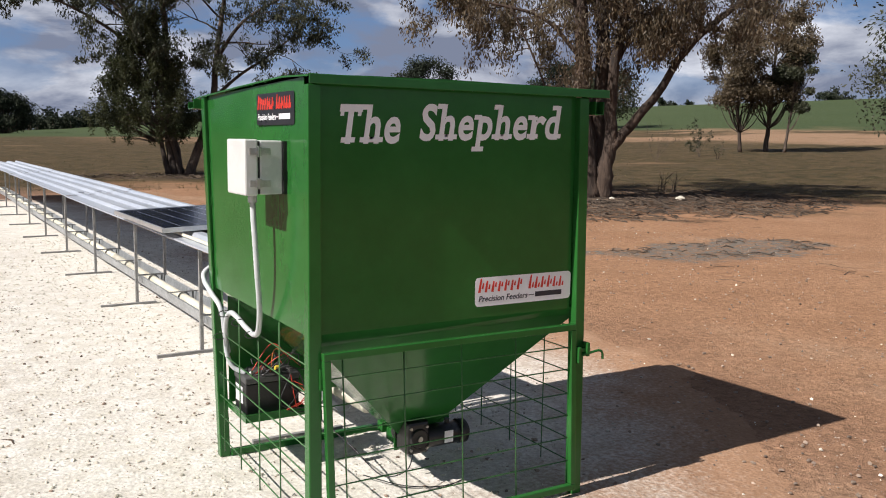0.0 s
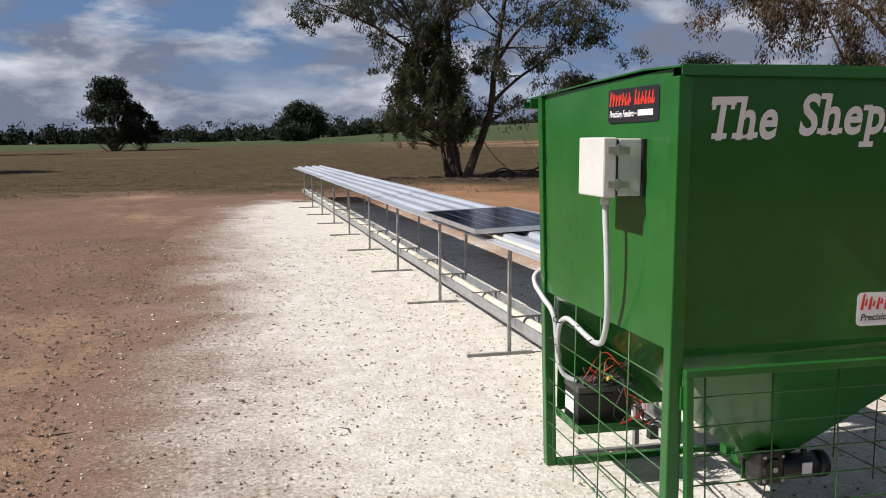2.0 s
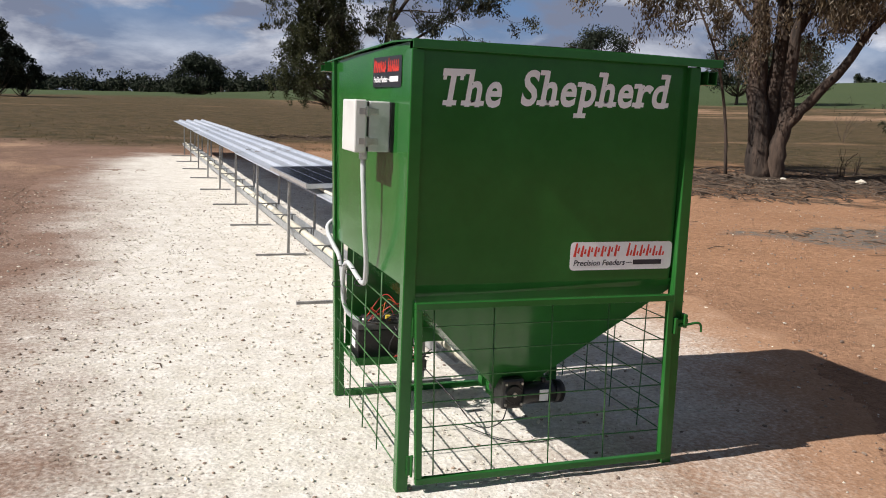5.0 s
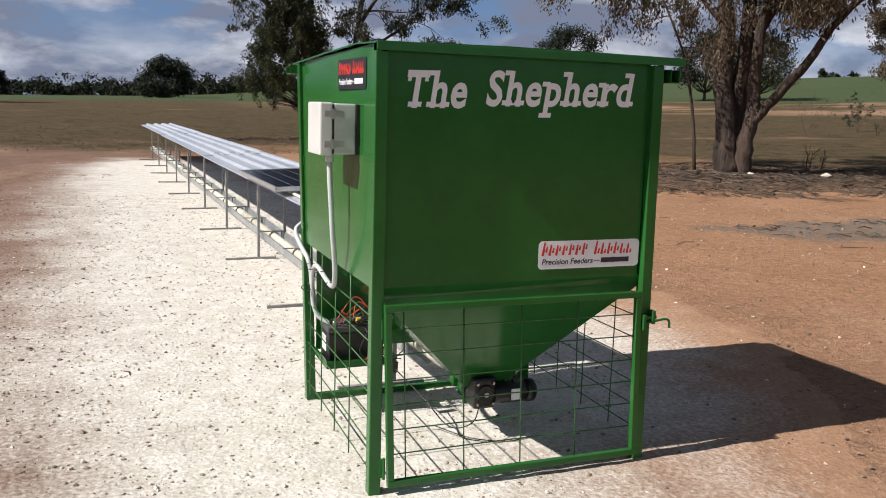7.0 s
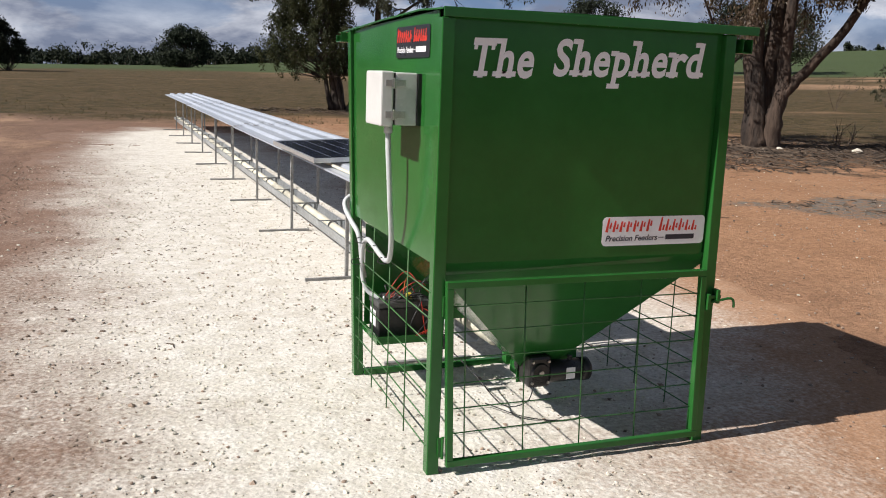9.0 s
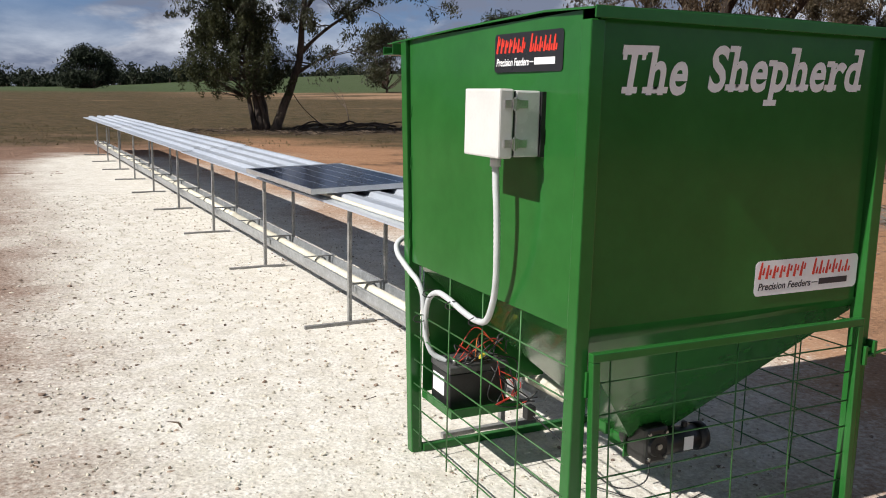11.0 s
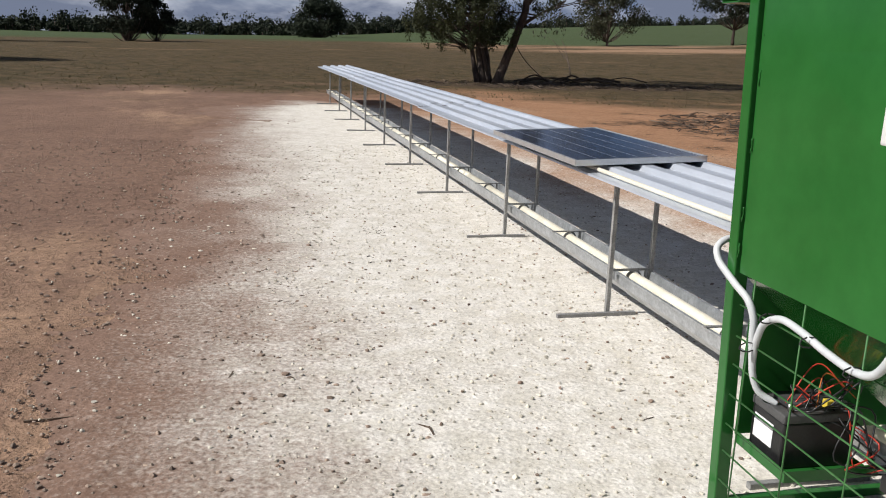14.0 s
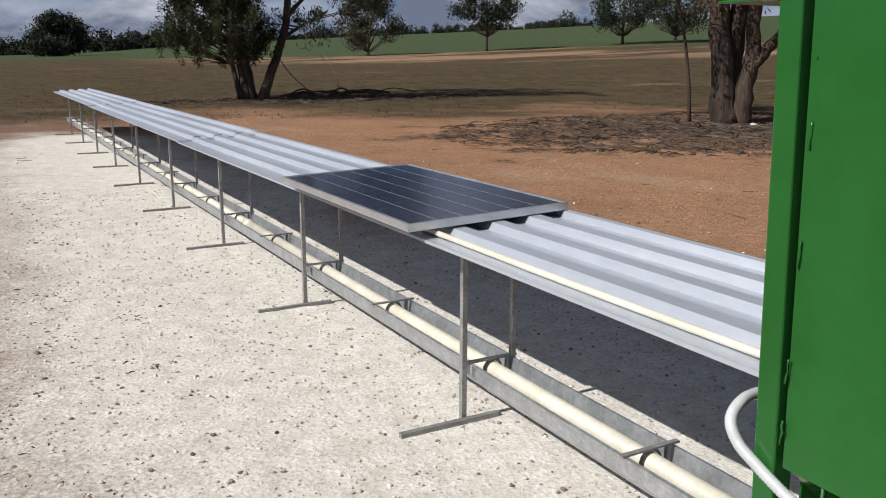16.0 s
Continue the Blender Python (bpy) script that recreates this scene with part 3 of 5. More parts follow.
def build_feeder():
    t = 0.05
    for x, y, dx, dy in ((0, 0, 0, 0), (W - t - 0.003, 0, -0.030, 0), (-0.003, D - t + 0.024, -0.042, 0.032), (W - t, D - t + 0.01, -0.03, 0.02)):
        foot_ring = [(x, y), (x + t, y), (x + t, y + t), (x, y + t)]
        part("post", Shape().hull([(a, b, 0.0) for a, b in foot_ring], [(a + dx, b + dy, TOP - 0.01) for a, b in foot_ring]), GREEN, feeder, bevel=0.004)
    # sheet panels, a little behind the posts' faces
    part("front_panel", Shape().box(t, W - t - 0.030, 0.030, 0.034, BEND, TOP - 0.004), GREEN, feeder)
    part("back_panel", Shape().box(t, W - t, D - 0.012, D - 0.008, BEND, TOP - 0.004), GREEN, feeder)
    def skew(x0, x1, ya, yb, z, back):
        return [(x0, ya, z), (x1, ya, z), (x1 + back, yb, z), (x0 + back, yb, z)]
    part("side_panel", Shape().hull(skew(0.005, 0.009, t, D - t + 0.03, BEND, -0.016), [(0.005, t, TOP + 0.016), (0.009, t, TOP + 0.016), (0.009 - 0.034, D - t + 0.045, TOP - 0.010), (0.005 - 0.034, D - t + 0.045, TOP - 0.010)]), GREEN, feeder)
    part("side_panel", Shape().box(W - 0.009, W - 0.005, t, D - t, BEND, TOP - 0.004), GREEN, feeder)
    # tapered hopper
    ox, oy, oz, h = 0.70, 0.56, 0.225, 0.07
    s = Shape()
    rings = [[(0.006, 0.031, BEND), (W - 0.006, 0.031, BEND), (W - 0.006, D - 0.01, BEND), (0.006, D - 0.01, BEND)],
             [(0.050, 0.046, BEND - 0.05), (W - 0.03, 0.046, BEND - 0.03), (W - 0.03, D - 0.03, BEND - 0.03), (0.050, D - 0.03, BEND - 0.05)],
             [(ox - h, oy - h, oz), (ox + h, oy - h, oz), (ox + h, oy + h, oz), (ox - h, oy + h, oz)]]
    for ring in rings:
        s.v += ring
    for k in (0, 4):
        for i in range(4):
            j = (i + 1) % 4
            s.f.append((k + j, k + i, k + 4 + i, k + 4 + j))
    hop = part("hopper", s, GREEN, feeder, "tapered green steel hopper bottom")
    mod = hop.modifiers.new("thickness", "SOLIDIFY"); mod.thickness = 0.004
    part("outlet", Shape().box(ox - h, ox + h, oy - h, oy + h, 0.165, oz), GREEN, feeder, bevel=0.006)
    for x, z in ((0.605, 0.37), (0.893, 0.44)):
        part("bracket", Shape().box(x, x + 0.05, 0.62, 0.67, 0.20, z), GREEN, feeder, bevel=0.003)
    part("back_plate", Shape().box(0.046, 0.66, 1.178, 1.182, 0.275, BEND), GREEN, feeder, "green steel plate behind the battery")
    # bottom rails
    part("rail", Shape().box(t, W - t, D - 0.035, D - 0.005, 0.002, 0.034), GREEN, feeder, bevel=0.003)
    # tack-weld beads along the sheet edges
    rnd = random.Random(4)
    for x in (W - t - 0.012,):
        for z in (0.93, 1.10, 1.27, 1.44, 1.58):
            part("weld_seam", Shape().tube(smooth_line([(x + rnd.uniform(-.002, .002), 0.029, z + k * 0.03) for k in range(4)], 3), 0.004, 6), GREEN, feeder, smooth=True)
    for y in (D - t + 0.03,):
        for z in (0.90, 1.02, 1.24, 1.45, 1.60):
            part("weld_seam", Shape().tube([(-0.024 + rnd.uniform(-.002, .002), y + rnd.uniform(-.002, .002), z + k * 0.012) for k in range(5)], [rnd.uniform(0.0014, 0.003) for k in range(5)], 6), GREEN, feeder, smooth=True)
    # lid with a turned-down front lip and a low ridge
    s = Shape()
    xs = [-0.052, 0.20, 0.55, 0.95, W + 0.055]
    lift = [0.0, 0.012, 0.020, 0.014, 0.006]
    ys = [-0.022, 0.22, D * 0.6, D + 0.13]
    fall = [0.0, 0.004, -0.012, -0.034]
    for j, y in enumerate(ys):
        for i, x in enumerate(xs):
            x = x + (0.044 - 0.040 * max(0.0, y) / D if i == 0 else 0.0)
            s.v.append((x, y, TOP + 0.020 + lift[i] * 0.5 + fall[j] + (0.004 if 0 < j < 3 and i == 0 else 0)))
    nx = len(xs)
    for j in range(len(ys) - 1):
        for i in range(nx - 1):
            a = j * nx + i
            s.f.append((a, a + 1, a + nx + 1, a + nx))
    lid = part("lid", s, GREEN, feeder, "thin green sheet lid, slightly bowed")
    mod = lid.modifiers.new("thickness", "SOLIDIFY"); mod.thickness = 0.006
    part("lip", Shape().box(-0.004, W + 0.055, -0.026, -0.019, TOP - 0.010, TOP + 0.024), GREEN, lid, bevel=0.002)
    # channels under the lid at the back and on the far side
    def channel(name, run):
        s = Shape()
        for a in run:
            s.box(*a)
        return part(name, s, GREEN, feeder, bevel=0.002)
    zb = 1.698
    xa, ya = -0.078, D + 0.058
    channel("back_channel", [(xa, W + 0.02, ya, ya + 0.004, zb, zb + 0.046), (xa, W + 0.02, ya + 0.004, ya + 0.105, zb, zb + 0.005),
                             (xa, W + 0.02, ya + 0.100, ya + 0.105, zb + 0.005, zb + 0.034), (xa, W + 0.02, ya + 0.004, ya + 0.06, zb + 0.042, zb + 0.046)])
    channel("side_channel", [(W + 0.002, W + 0.006, 0.0, D, 1.685, 1.742), (W + 0.006, W + 0.05, 0.0, D, 1.685, 1.690), (W + 0.045, W + 0.05, 0.0, D, 1.690, 1.742)])


build_feeder()


def wire(name, p, q, parent, r=0.0030):
    """A welded rod with a faint bow."""
    p, q = Vector(p), Vector(q)
    mid = (p + q) / 2 + Vector((random.uniform(-1, 1), random.uniform(-1, 1), random.uniform(-1, 1))) * 0.003
    return part(name, Shape().tube([p, mid, q], r, 6), WIRE, parent, smooth=True)


def build_guards():
    levels = [0.114 + 0.1045 * k for k in range(7)]
    for x, inset in ((-0.003, 0), (W + 0.003, 0)):
        guard = part("mesh_guard", Shape().box((0.016 if x < 1 else x - 0.022), (0.020 if x < 1 else x - 0.018), 0.052, D - 0.052, 0.853, 0.859), WIRE, feeder, "green painted welded wire guard")
        for y in (1.096, 0.834, 0.570, 0.307):
            wire("wire", (x, y, 0.06), (x, y, 0.849), guard)
        for z in levels:
            wire("wire", (x + 0.004, 0.03, z), (x + 0.004, D - 0.03, z + random.uniform(-.004, .004)), guard)
    # hinged gate in front
    def hang(x, z):
        return x - 0.027 * (z - 0.04) / 0.75

    def gate_bar(x0, x1, z0, z1):
        low = [(hang(x0, z0), -0.030, z0), (hang(x1, z0), -0.030, z0), (hang(x1, z0), -0.004, z0), (hang(x0, z0), -0.004, z0)]
        return Shape().hull(low, [(x - 0.027 * (z1 - z0) / 0.75, y, z1) for x, y, _ in low])
    gate = part("gate", gate_bar(0.072, 1.243, 0.036, 0.064), GREEN, feeder, "hinged green gate of square tube and welded wire", bevel=0.003)
    part("gate_rail", gate_bar(0.072, 1.243, 0.762, 0.790), GREEN, gate, bevel=0.003)
    for x in (0.072, 1.215):
        part("gate_stile", gate_bar(x, x + 0.028, 0.064, 0.762), GREEN, gate, bevel=0.003)
    for x in (0.155, 0.412, 0.672, 0.938):
        wire("wire", (hang(x, 0.05), -0.004, 0.05), (hang(x, 0.775), -0.004, 0.775), gate)
    for k in range(6):
        z = 0.166 + 0.104 * k
        wire("wire", (hang(0.085, z), 0.0, z), (hang(1.23, z), 0.0, z + random.uniform(-.004, .004)), gate)
    for z in (0.115, 0.690):
        s = Shape().box(0.040, 0.062, -0.010, 0.0, z - 0.04, z + 0.04)
        s.tube([(0.058, -0.012, z - 0.045), (0.058, -0.012, z + 0.045)], 0.006, 8)
        part("hinge", s, GREEN, gate)
    latch = Shape().box(1.226, 1.240, -0.040, -0.006, 0.615, 0.685)
    latch.box(1.240, 1.302, -0.026, -0.012, 0.660, 0.676).box(1.275, 1.290, -0.036, 0.0, 0.640, 0.700)
    latch.tube(smooth_line([(1.24, -0.03, 0.645), (1.30, -0.032, 0.655), (1.342, -0.034, 0.660), (1.362, -0.034, 0.648), (1.366, -0.034, 0.618)], 4), 0.006, 8)
    part("latch", latch, GREEN, gate, "bright green bolt latch with bent handle", bevel=0.002)


build_guards()


def sticker(name, label, at, w, h, back, r=0.018):
    """A flat vinyl with rounded corners, facing the way of its own z axis."""
    s = Shape()
    loop = []
    for cx, cy, a0 in ((w - r, h - r, 0), (r, h - r, 90), (r, r, 180), (w - r, r, 270)):
        for k in range(5):
            a = radians(a0 + 22.5 * k)
            loop.append((cx + r * math.cos(a), cy + r * math.sin(a)))
    s.hull([(x, y, 0) for x, y in loop], [(x, y, 0.0008) for x, y in loop])
    ob = tagged(part(name, s, back, None, at=at), label, "sign")
    return ob


def brand_strokes(parent, w, h, y0, mat, rnd):
    """A row of slanted strokes in place of the maker's name, two groups."""
    widths = [7, 6]
    x, n = 0.04 * w, 0
    step = 0.92 * w / 14.2
    for g, count in enumerate(widths):
        for k in range(count):
            s = Shape()
            hh = h * (1.15 if k == 0 else rnd.uniform(0.85, 1.0))
            kind = rnd.randrange(3)
            lean = 0.16 * hh
            def bar(ax, ay, bx, by, th):
                d = Vector((bx - ax, by - ay, 0)).normalized().cross(Vector((0, 0, 1))) * th / 2
                lo = [(ax + d.x, ay + d.y, 0.001), (bx + d.x * 0.6, by + d.y * 0.6, 0.001), (bx - d.x * 0.6, by - d.y * 0.6, 0.001), (ax - d.x, ay - d.y, 0.001)]
                s.hull([(a, b, 0.001) for a, b, _ in reversed(lo)], [(a, b, 0.0016) for a, b, _ in reversed(lo)])
            bar(x, y0, x + lean, y0 + hh, 0.0120)
            bar(x + step * 0.48, y0 + hh * (0.05 + 0.2 * kind), x + step * 0.48 + lean * 0.6, y0 + hh * (0.45 + 0.22 * kind), 0.0095)
            part("stroke", s, mat, parent)
            x += step
        x += step * 0.9


def build_signs():
    # big lettering across the front
    face = pose(0, 0.0285, 0, 90, 0, 0)
    words = tagged(new("lettering_sign"), "large pale grey slanted lettering on the green front", "lettering")
    words.matrix_basis = face
    stem, bar = 0.026, 0.019
    serifs = {"T": [("c", 0)], "h": [("l", 0), ("r", 0), ("l", 1)], "p": [("l", -1), ("l", 2)], "r": [("l", 0), ("l", 2)], "d": [("r", 0), ("r", 1)]}
    for text, x0, x1, z0, z1 in (("The", 0.118, 0.393, 1.552, 1.690), ("Shepherd", 0.460, 1.160, 1.568, 1.704)):
        glyphs = []
        for ch in text:
            me = letters(ch, 0.18, 0.0, 0.0046, 0.0006)
            co = np.empty(len(me.vertices) * 3); me.vertices.foreach_get("co", co); co = co.reshape(-1, 3)
            co[:, 0] = (co[:, 0] - co[:, 0].min()) * (1.25 if ch == "r" else 1.0)
            glyphs.append((ch, me, co))
        cap = max(co[:, 1].max() for _, _, co in glyphs)
        gap = 0.022
        total = sum(np.ptp(co[:, 0]) for _, _, co in glyphs) + gap * (len(glyphs) - 1)
        lean = 0.14 * (z1 - z0)
        sx, sy = (x1 - x0 - lean) / total, (z1 - z0) / cap
        x = x0
        for ch, me, co in glyphs:
            wd = np.ptp(co[:, 0]) * sx
            low = co[:, 1].min() * sy
            xh = 0.70 * (z1 - z0)
            s = Shape()
            s.v = [(a * sx, b * sy, c) for a, b, c in co.tolist()]
            s.f = [tuple(p.vertices) for p in me.polygons]
            for side, level in serifs.get(ch, ()):
                cx = {"l": stem * 0.45, "r": wd - stem * 0.45, "c": wd / 2}[side]
                base = {0: 0.0, -1: low, 1: (z1 - z0) - bar, 2: xh - bar}[level]
                half = stem * (1.05 if level in (0, -1) else 0.8)
                shift = 0 if level in (0, -1) else -stem * 0.45
                s.box(cx - half + shift, cx + half * (1 if level in (0, -1) else 0.6) + shift, base, base + bar, -0.0006, 0.0007)
            if ch == "T":
                for cx in (0.004, wd - 0.018):
                    s.box(cx, cx + 0.014, (z1 - z0) - 0.042, (z1 - z0), -0.0006, 0.0007)
            s.v = [(x + a + 0.14 * b, z0 + b + (x + a - x0) * 0.022, c) for a, b, c in s.v]
            part("letter", s, STICKER_WHITE, words)
            x += wd * (0.74 if ch == "r" else 1.0) + gap * sx
    rnd = random.Random(9)
    white = sticker("maker_sign", "white rounded vinyl sign with red and dark print", pose(0.728, 0.0288, 0.895, 90, 0, 0), 0.492, 0.120, STICKER_WHITE)
    brand_strokes(white, 0.492, 0.050, 0.058, VINYL_RED, rnd)
    black = sticker("maker_sign", "black rounded vinyl sign with red and white print", pose(-0.0125, 0.520, 1.615, 90, 0, -87.9), 0.385, 0.122, STICKER_BLACK, 0.012)
    brand_strokes(black, 0.385, 0.048, 0.060, VINYL_RED, rnd)
    for ob, w, mat in ((white, 0.492, VINYL_DARK), (black, 0.385, STICKER_WHITE)):
        me = letters("Precision Feeders", 0.034, 0.2, 0.0006, 0.0003)
        me.materials.clear(); me.materials.append(mat)
        co = np.empty(len(me.vertices) * 3); me.vertices.foreach_get("co", co); co = co.reshape(-1, 3)
        co[:, 0] = (co[:, 0] - co[:, 0].min()) * (0.50 * w / np.ptp(co[:, 0])) + 0.035 * w
        co[:, 1] += 0.020
        co[:, 2] += 0.0012
        me.vertices.foreach_set("co", co.ravel()); me.update()
        part("print", me, None, ob)
        part("print", Shape().box(0.545 * w, 0.605 * w, 0.029, 0.032, 0.001, 0.0016), mat, ob)
        part("print", Shape().box(0.615 * w, 0.90 * w, 0.021, 0.042, 0.001, 0.0016), mat, ob)


build_signs()


def build_enclosure():
    box = thing("junction_box", "white plastic junction box with shade-greyed latched edge on the feeder", "junction box")
    y0, y1, z0, z1 = 0.222, 0.448, 1.352, 1.560
    # case greyed in its colour for the shade on the latched side
    part("case", Shape().box(-0.100, -0.012, y0 + 0.004, y1 - 0.004, z0 + 0.004, z1 - 0.004), WHITE_SHADED, box, bevel=0.006)
    part("gasket", Shape().box(-0.108, -0.100, y0 + 0.006, y1 - 0.006, z0 + 0.006, z1 - 0.006), BLACK, box)
    part("door", Shape().box(-0.158, -0.108, y0, y1, z0, z1), WHITE_PLASTIC, box, "white plastic door", bevel=0.006)
    part("mount", Shape().box(-0.012, 0.006, y0 - 0.004, y1 - 0.01, z0 + 0.004, z1 - 0.006), BLACK, box)
    for z in (z0 + 0.045, z1 - 0.045):
        s = Shape().box(-0.140, -0.062, y0 - 0.007, y0 + 0.002, z - 0.012, z + 0.012)
        s.box(-0.118, -0.098, y0 - 0.014, y0 - 0.007, z - 0.016, z + 0.016).tube([(-0.108, y0 - 0.010, z - 0.02), (-0.108, y0 - 0.010, z + 0.02)], 0.005, 8)
        part("latch", s, STEEL, box, "steel toggle latch", bevel=0.001)
    part("gland", Shape().tube([(-0.085, 0.365, z0 + 0.004), (-0.085, 0.365, z0 - 0.035)], 0.018, 10), CONDUIT, box, smooth=True)
    # conduit down the side, through the guard to the battery and the roof
    pts = [(-0.085, 0.365, z0 - 0.03), (-0.085, 0.357, 1.25), (-0.08, 0.354, 1.16), (-0.07, 0.364, 1.03), (-0.055, 0.391, 0.93), (-0.04, 0.435, 0.844), (-0.028, 0.497, 0.771),
           (-0.022, 0.577, 0.748), (-0.018, 0.695, 0.754), (-0.016, 0.818, 0.772), (-0.014, 0.921, 0.775), (-0.010, 1.002, 0.739), (-0.006, 1.041, 0.682), (0.0, 1.062, 0.606), (0.006, 1.062, 0.545), (0.03, 1.05, 0.485), (0.08, 1.02, 0.455)]
    s = Shape()
    line = smooth_line(pts, 14)
    s.tube(line, [0.0108 + (0.0012 if i % 2 else 0) for i in range(len(line))], 10)
    tagged(part("conduit", s, CONDUIT, None, smooth=True), "grey-white corrugated conduit looping from box to battery", "conduit")
    pts = [(0.018, 1.085, 0.55), (0.0, 1.078, 0.652), (-0.008, 1.074, 0.725), (-0.018, 1.10, 0.780), (-0.028, 1.160, 0.812), (-0.036, 1.215, 0.842), (-0.042, 1.262, 0.872), (-0.034, 1.292, 0.910), (0.02, 1.31, 0.935), (0.16, 1.36, 0.920), (0.36, 1.55, 0.862)]
    line = smooth_line(pts, 18)
    s = Shape().tube(line, [0.0112 + (0.0014 if i % 2 else 0) for i in range(len(line))], 10)
    tagged(part("conduit", s, CONDUIT, None, smooth=True), "grey-white corrugated conduit bending round the rear leg", "conduit")
    for y, z in ((1.052, 0.64), (0.965, 0.764), (0.76, 0.762), (0.57, 0.748)):
        s = Shape().tube([(-0.030 + 0.03 * math.sin(a), y, z + 0.016 * math.cos(a)) for a in np.linspace(0, 6.0, 9)], 0.0025, 5)
        tagged(part("cable_tie", s, BLACK, None), "black nylon cable tie round the conduit", "cable tie", "ties on the conduit")


build_enclosure()


def build_battery():
    tray = part("battery_tray", Shape().box(0.03, 0.36, 0.865, 1.15, 0.262, 0.268).box(0.03, 0.036, 0.865, 1.15, 0.268, 0.300).box(0.036, 0.36, 0.865, 0.871, 0.268, 0.300), GREEN, feeder, "green folded steel battery tray")
    bat = thing("battery", "black car battery with grey lid on the green tray", "battery")
    x0, x1, y0, y1, z0 = 0.055, 0.315, 0.935, 1.110, 0.268
    part("case", Shape().box(x0, x1, y0, y1, z0, z0 + 0.155), BLACK, bat, bevel=0.006)
    part("cover", Shape().box(x0 - 0.003, x1 + 0.003, y0 - 0.003, y1 + 0.003, z0 + 0.155, z0 + 0.185).box(x0 + 0.05, x1 - 0.05, y0 + 0.05, y1 - 0.02, z0 + 0.185, z0 + 0.200), GREY_PLASTIC, bat, bevel=0.005)
    part("label", Shape().box(x0 - 0.002, x0 - 0.0005, y0 + 0.05, y1 - 0.02, z0 + 0.05, z0 + 0.13), STICKER_WHITE, bat)
    for x in (x0 + 0.035, x1 - 0.035):
        part("terminal", Shape().tube([(x, y0 + 0.03, z0 + 0.185), (x, y0 + 0.03, z0 + 0.21)], 0.009, 10), STEEL, bat, smooth=True)
    rnd = random.Random(21)
    bundle = thing("cable_bundle", "tangle of red, orange and black cables over the battery", "cables")
    for k in range(21):
        mat = (RED_WIRE, BLACK, BLACK, BLACK, RED_WIRE, BLACK)[k % 6] if k != 7 else ORANGE_WIRE
        a = Vector((rnd.uniform(0.09, 0.30), rnd.uniform(0.93, 1.03), 0.46))
        if k < 12:
            e = Vector((rnd.uniform(0.10, 0.34), rnd.uniform(0.92, 1.05), rnd.uniform(0.47, 0.53)))
            m1 = (a + e) / 2 + Vector((rnd.uniform(-.05, .05), rnd.uniform(-.05, .05), rnd.uniform(0.03, 0.10)))
            line = smooth_line([a, m1, e], 6)
        else:
            b = Vector((rnd.uniform(0.26, 0.36), rnd.uniform(0.86, 0.93), rnd.uniform(0.36, 0.48)))
            c = Vector((rnd.uniform(0.20, 0.40), rnd.uniform(0.84, 0.90), rnd.uniform(0.27, 0.35)))
            e = Vector((rnd.uniform(0.33, 0.42), rnd.uniform(0.80, 0.88), rnd.uniform(0.27, 0.36)))
            line = smooth_line([a, b, c, e], 6)
        part("cable", Shape().tube(line, 0.0022 if mat is not BLACK else 0.003, 6), mat, bundle, smooth=True)
    part("connector", Shape().box(0.20, 0.225, 0.94, 0.965, 0.465, 0.492), YELLOW, bundle, bevel=0.002)
    part("connector", Shape().box(0.33, 0.37, 0.775, 0.815, 0.245, 0.30), BLACK, bundle, bevel=0.003)
    part("cable", Shape().tube(smooth_line([(0.35, 0.79, 0.27), (0.45, 0.62, 0.16), (0.52, 0.45, 0.07), (0.60, 0.36, 0.11), (0.655, 0.40, 0.18)], 6), 0.0032, 6), BLACK, bundle, smooth=True)
    part("cable", Shape().tube(smooth_line([(0.50, 0.60, 0.02), (0.62, 0.42, 0.012), (0.78, 0.34, 0.008), (0.90, 0.36, 0.010)], 6), 0.0028, 6), BLACK, bundle, smooth=True)


build_battery()


def build_motor():
    motor = thing("drive_motor", "black electric drive motor with gearbox under the hopper", "motor")
    z, y = 0.236, 0.44
    part("gearbox", Shape().box(0.618, 0.728, y - 0.055, y + 0.065, z - 0.075, z + 0.075), BLACK_PAINT, motor, bevel=0.014)
    part("flange", Shape().tube([(0.673, y + 0.06, z), (0.673, y + 0.10, z)], 0.062, 18), BLACK_PAINT, motor, smooth=False)
    part("housing", Shape().tube([(0.728, y, z - 0.02), (0.738, y, z - 0.02), (0.90, y, z - 0.02), (0.905, y, z - 0.02)], [0.046, 0.052, 0.052, 0.046], 22), BLACK_PAINT, motor, smooth=True)
    part("end_cap", Shape().tube([(0.905, y, z - 0.02), (0.942, y, z - 0.02), (0.955, y, z - 0.02)], [0.056, 0.056, 0.040], 22), BLACK, motor, smooth=True)
    part("rating_plate", Shape().box(0.81, 0.855, y - 0.0545, y - 0.051, z - 0.045, z + 0.01), STICKER_WHITE, motor)
    for dx, dz in ((-.04, -.05), (.04, -.05), (-.04, .05), (.04, .05)):
        part("bolt", Shape().tube([(0.673 + dx, y - 0.055, z + dz), (0.673 + dx, y - 0.063, z + dz)], 0.007, 6), STEEL, motor)
    part("cover", Shape().tube([(0.673, y - 0.055, z), (0.673, y - 0.066, z)], [0.046, 0.040], 20), BLACK_PAINT, motor)
    part("shaft_cap", Shape().tube([(0.673, y - 0.066, z), (0.673, y - 0.074, z)], 0.012, 12), STEEL, motor)
    part("mounting_plate", Shape().box(0.612, 0.734, y + 0.064, y + 0.072, z - 0.085, z + 0.03), GREEN, motor)
    part("cable_gland", Shape().tube([(0.85, y, z + 0.03), (0.85, y, z + 0.05)], 0.012, 10), BLACK, motor)


build_motor()

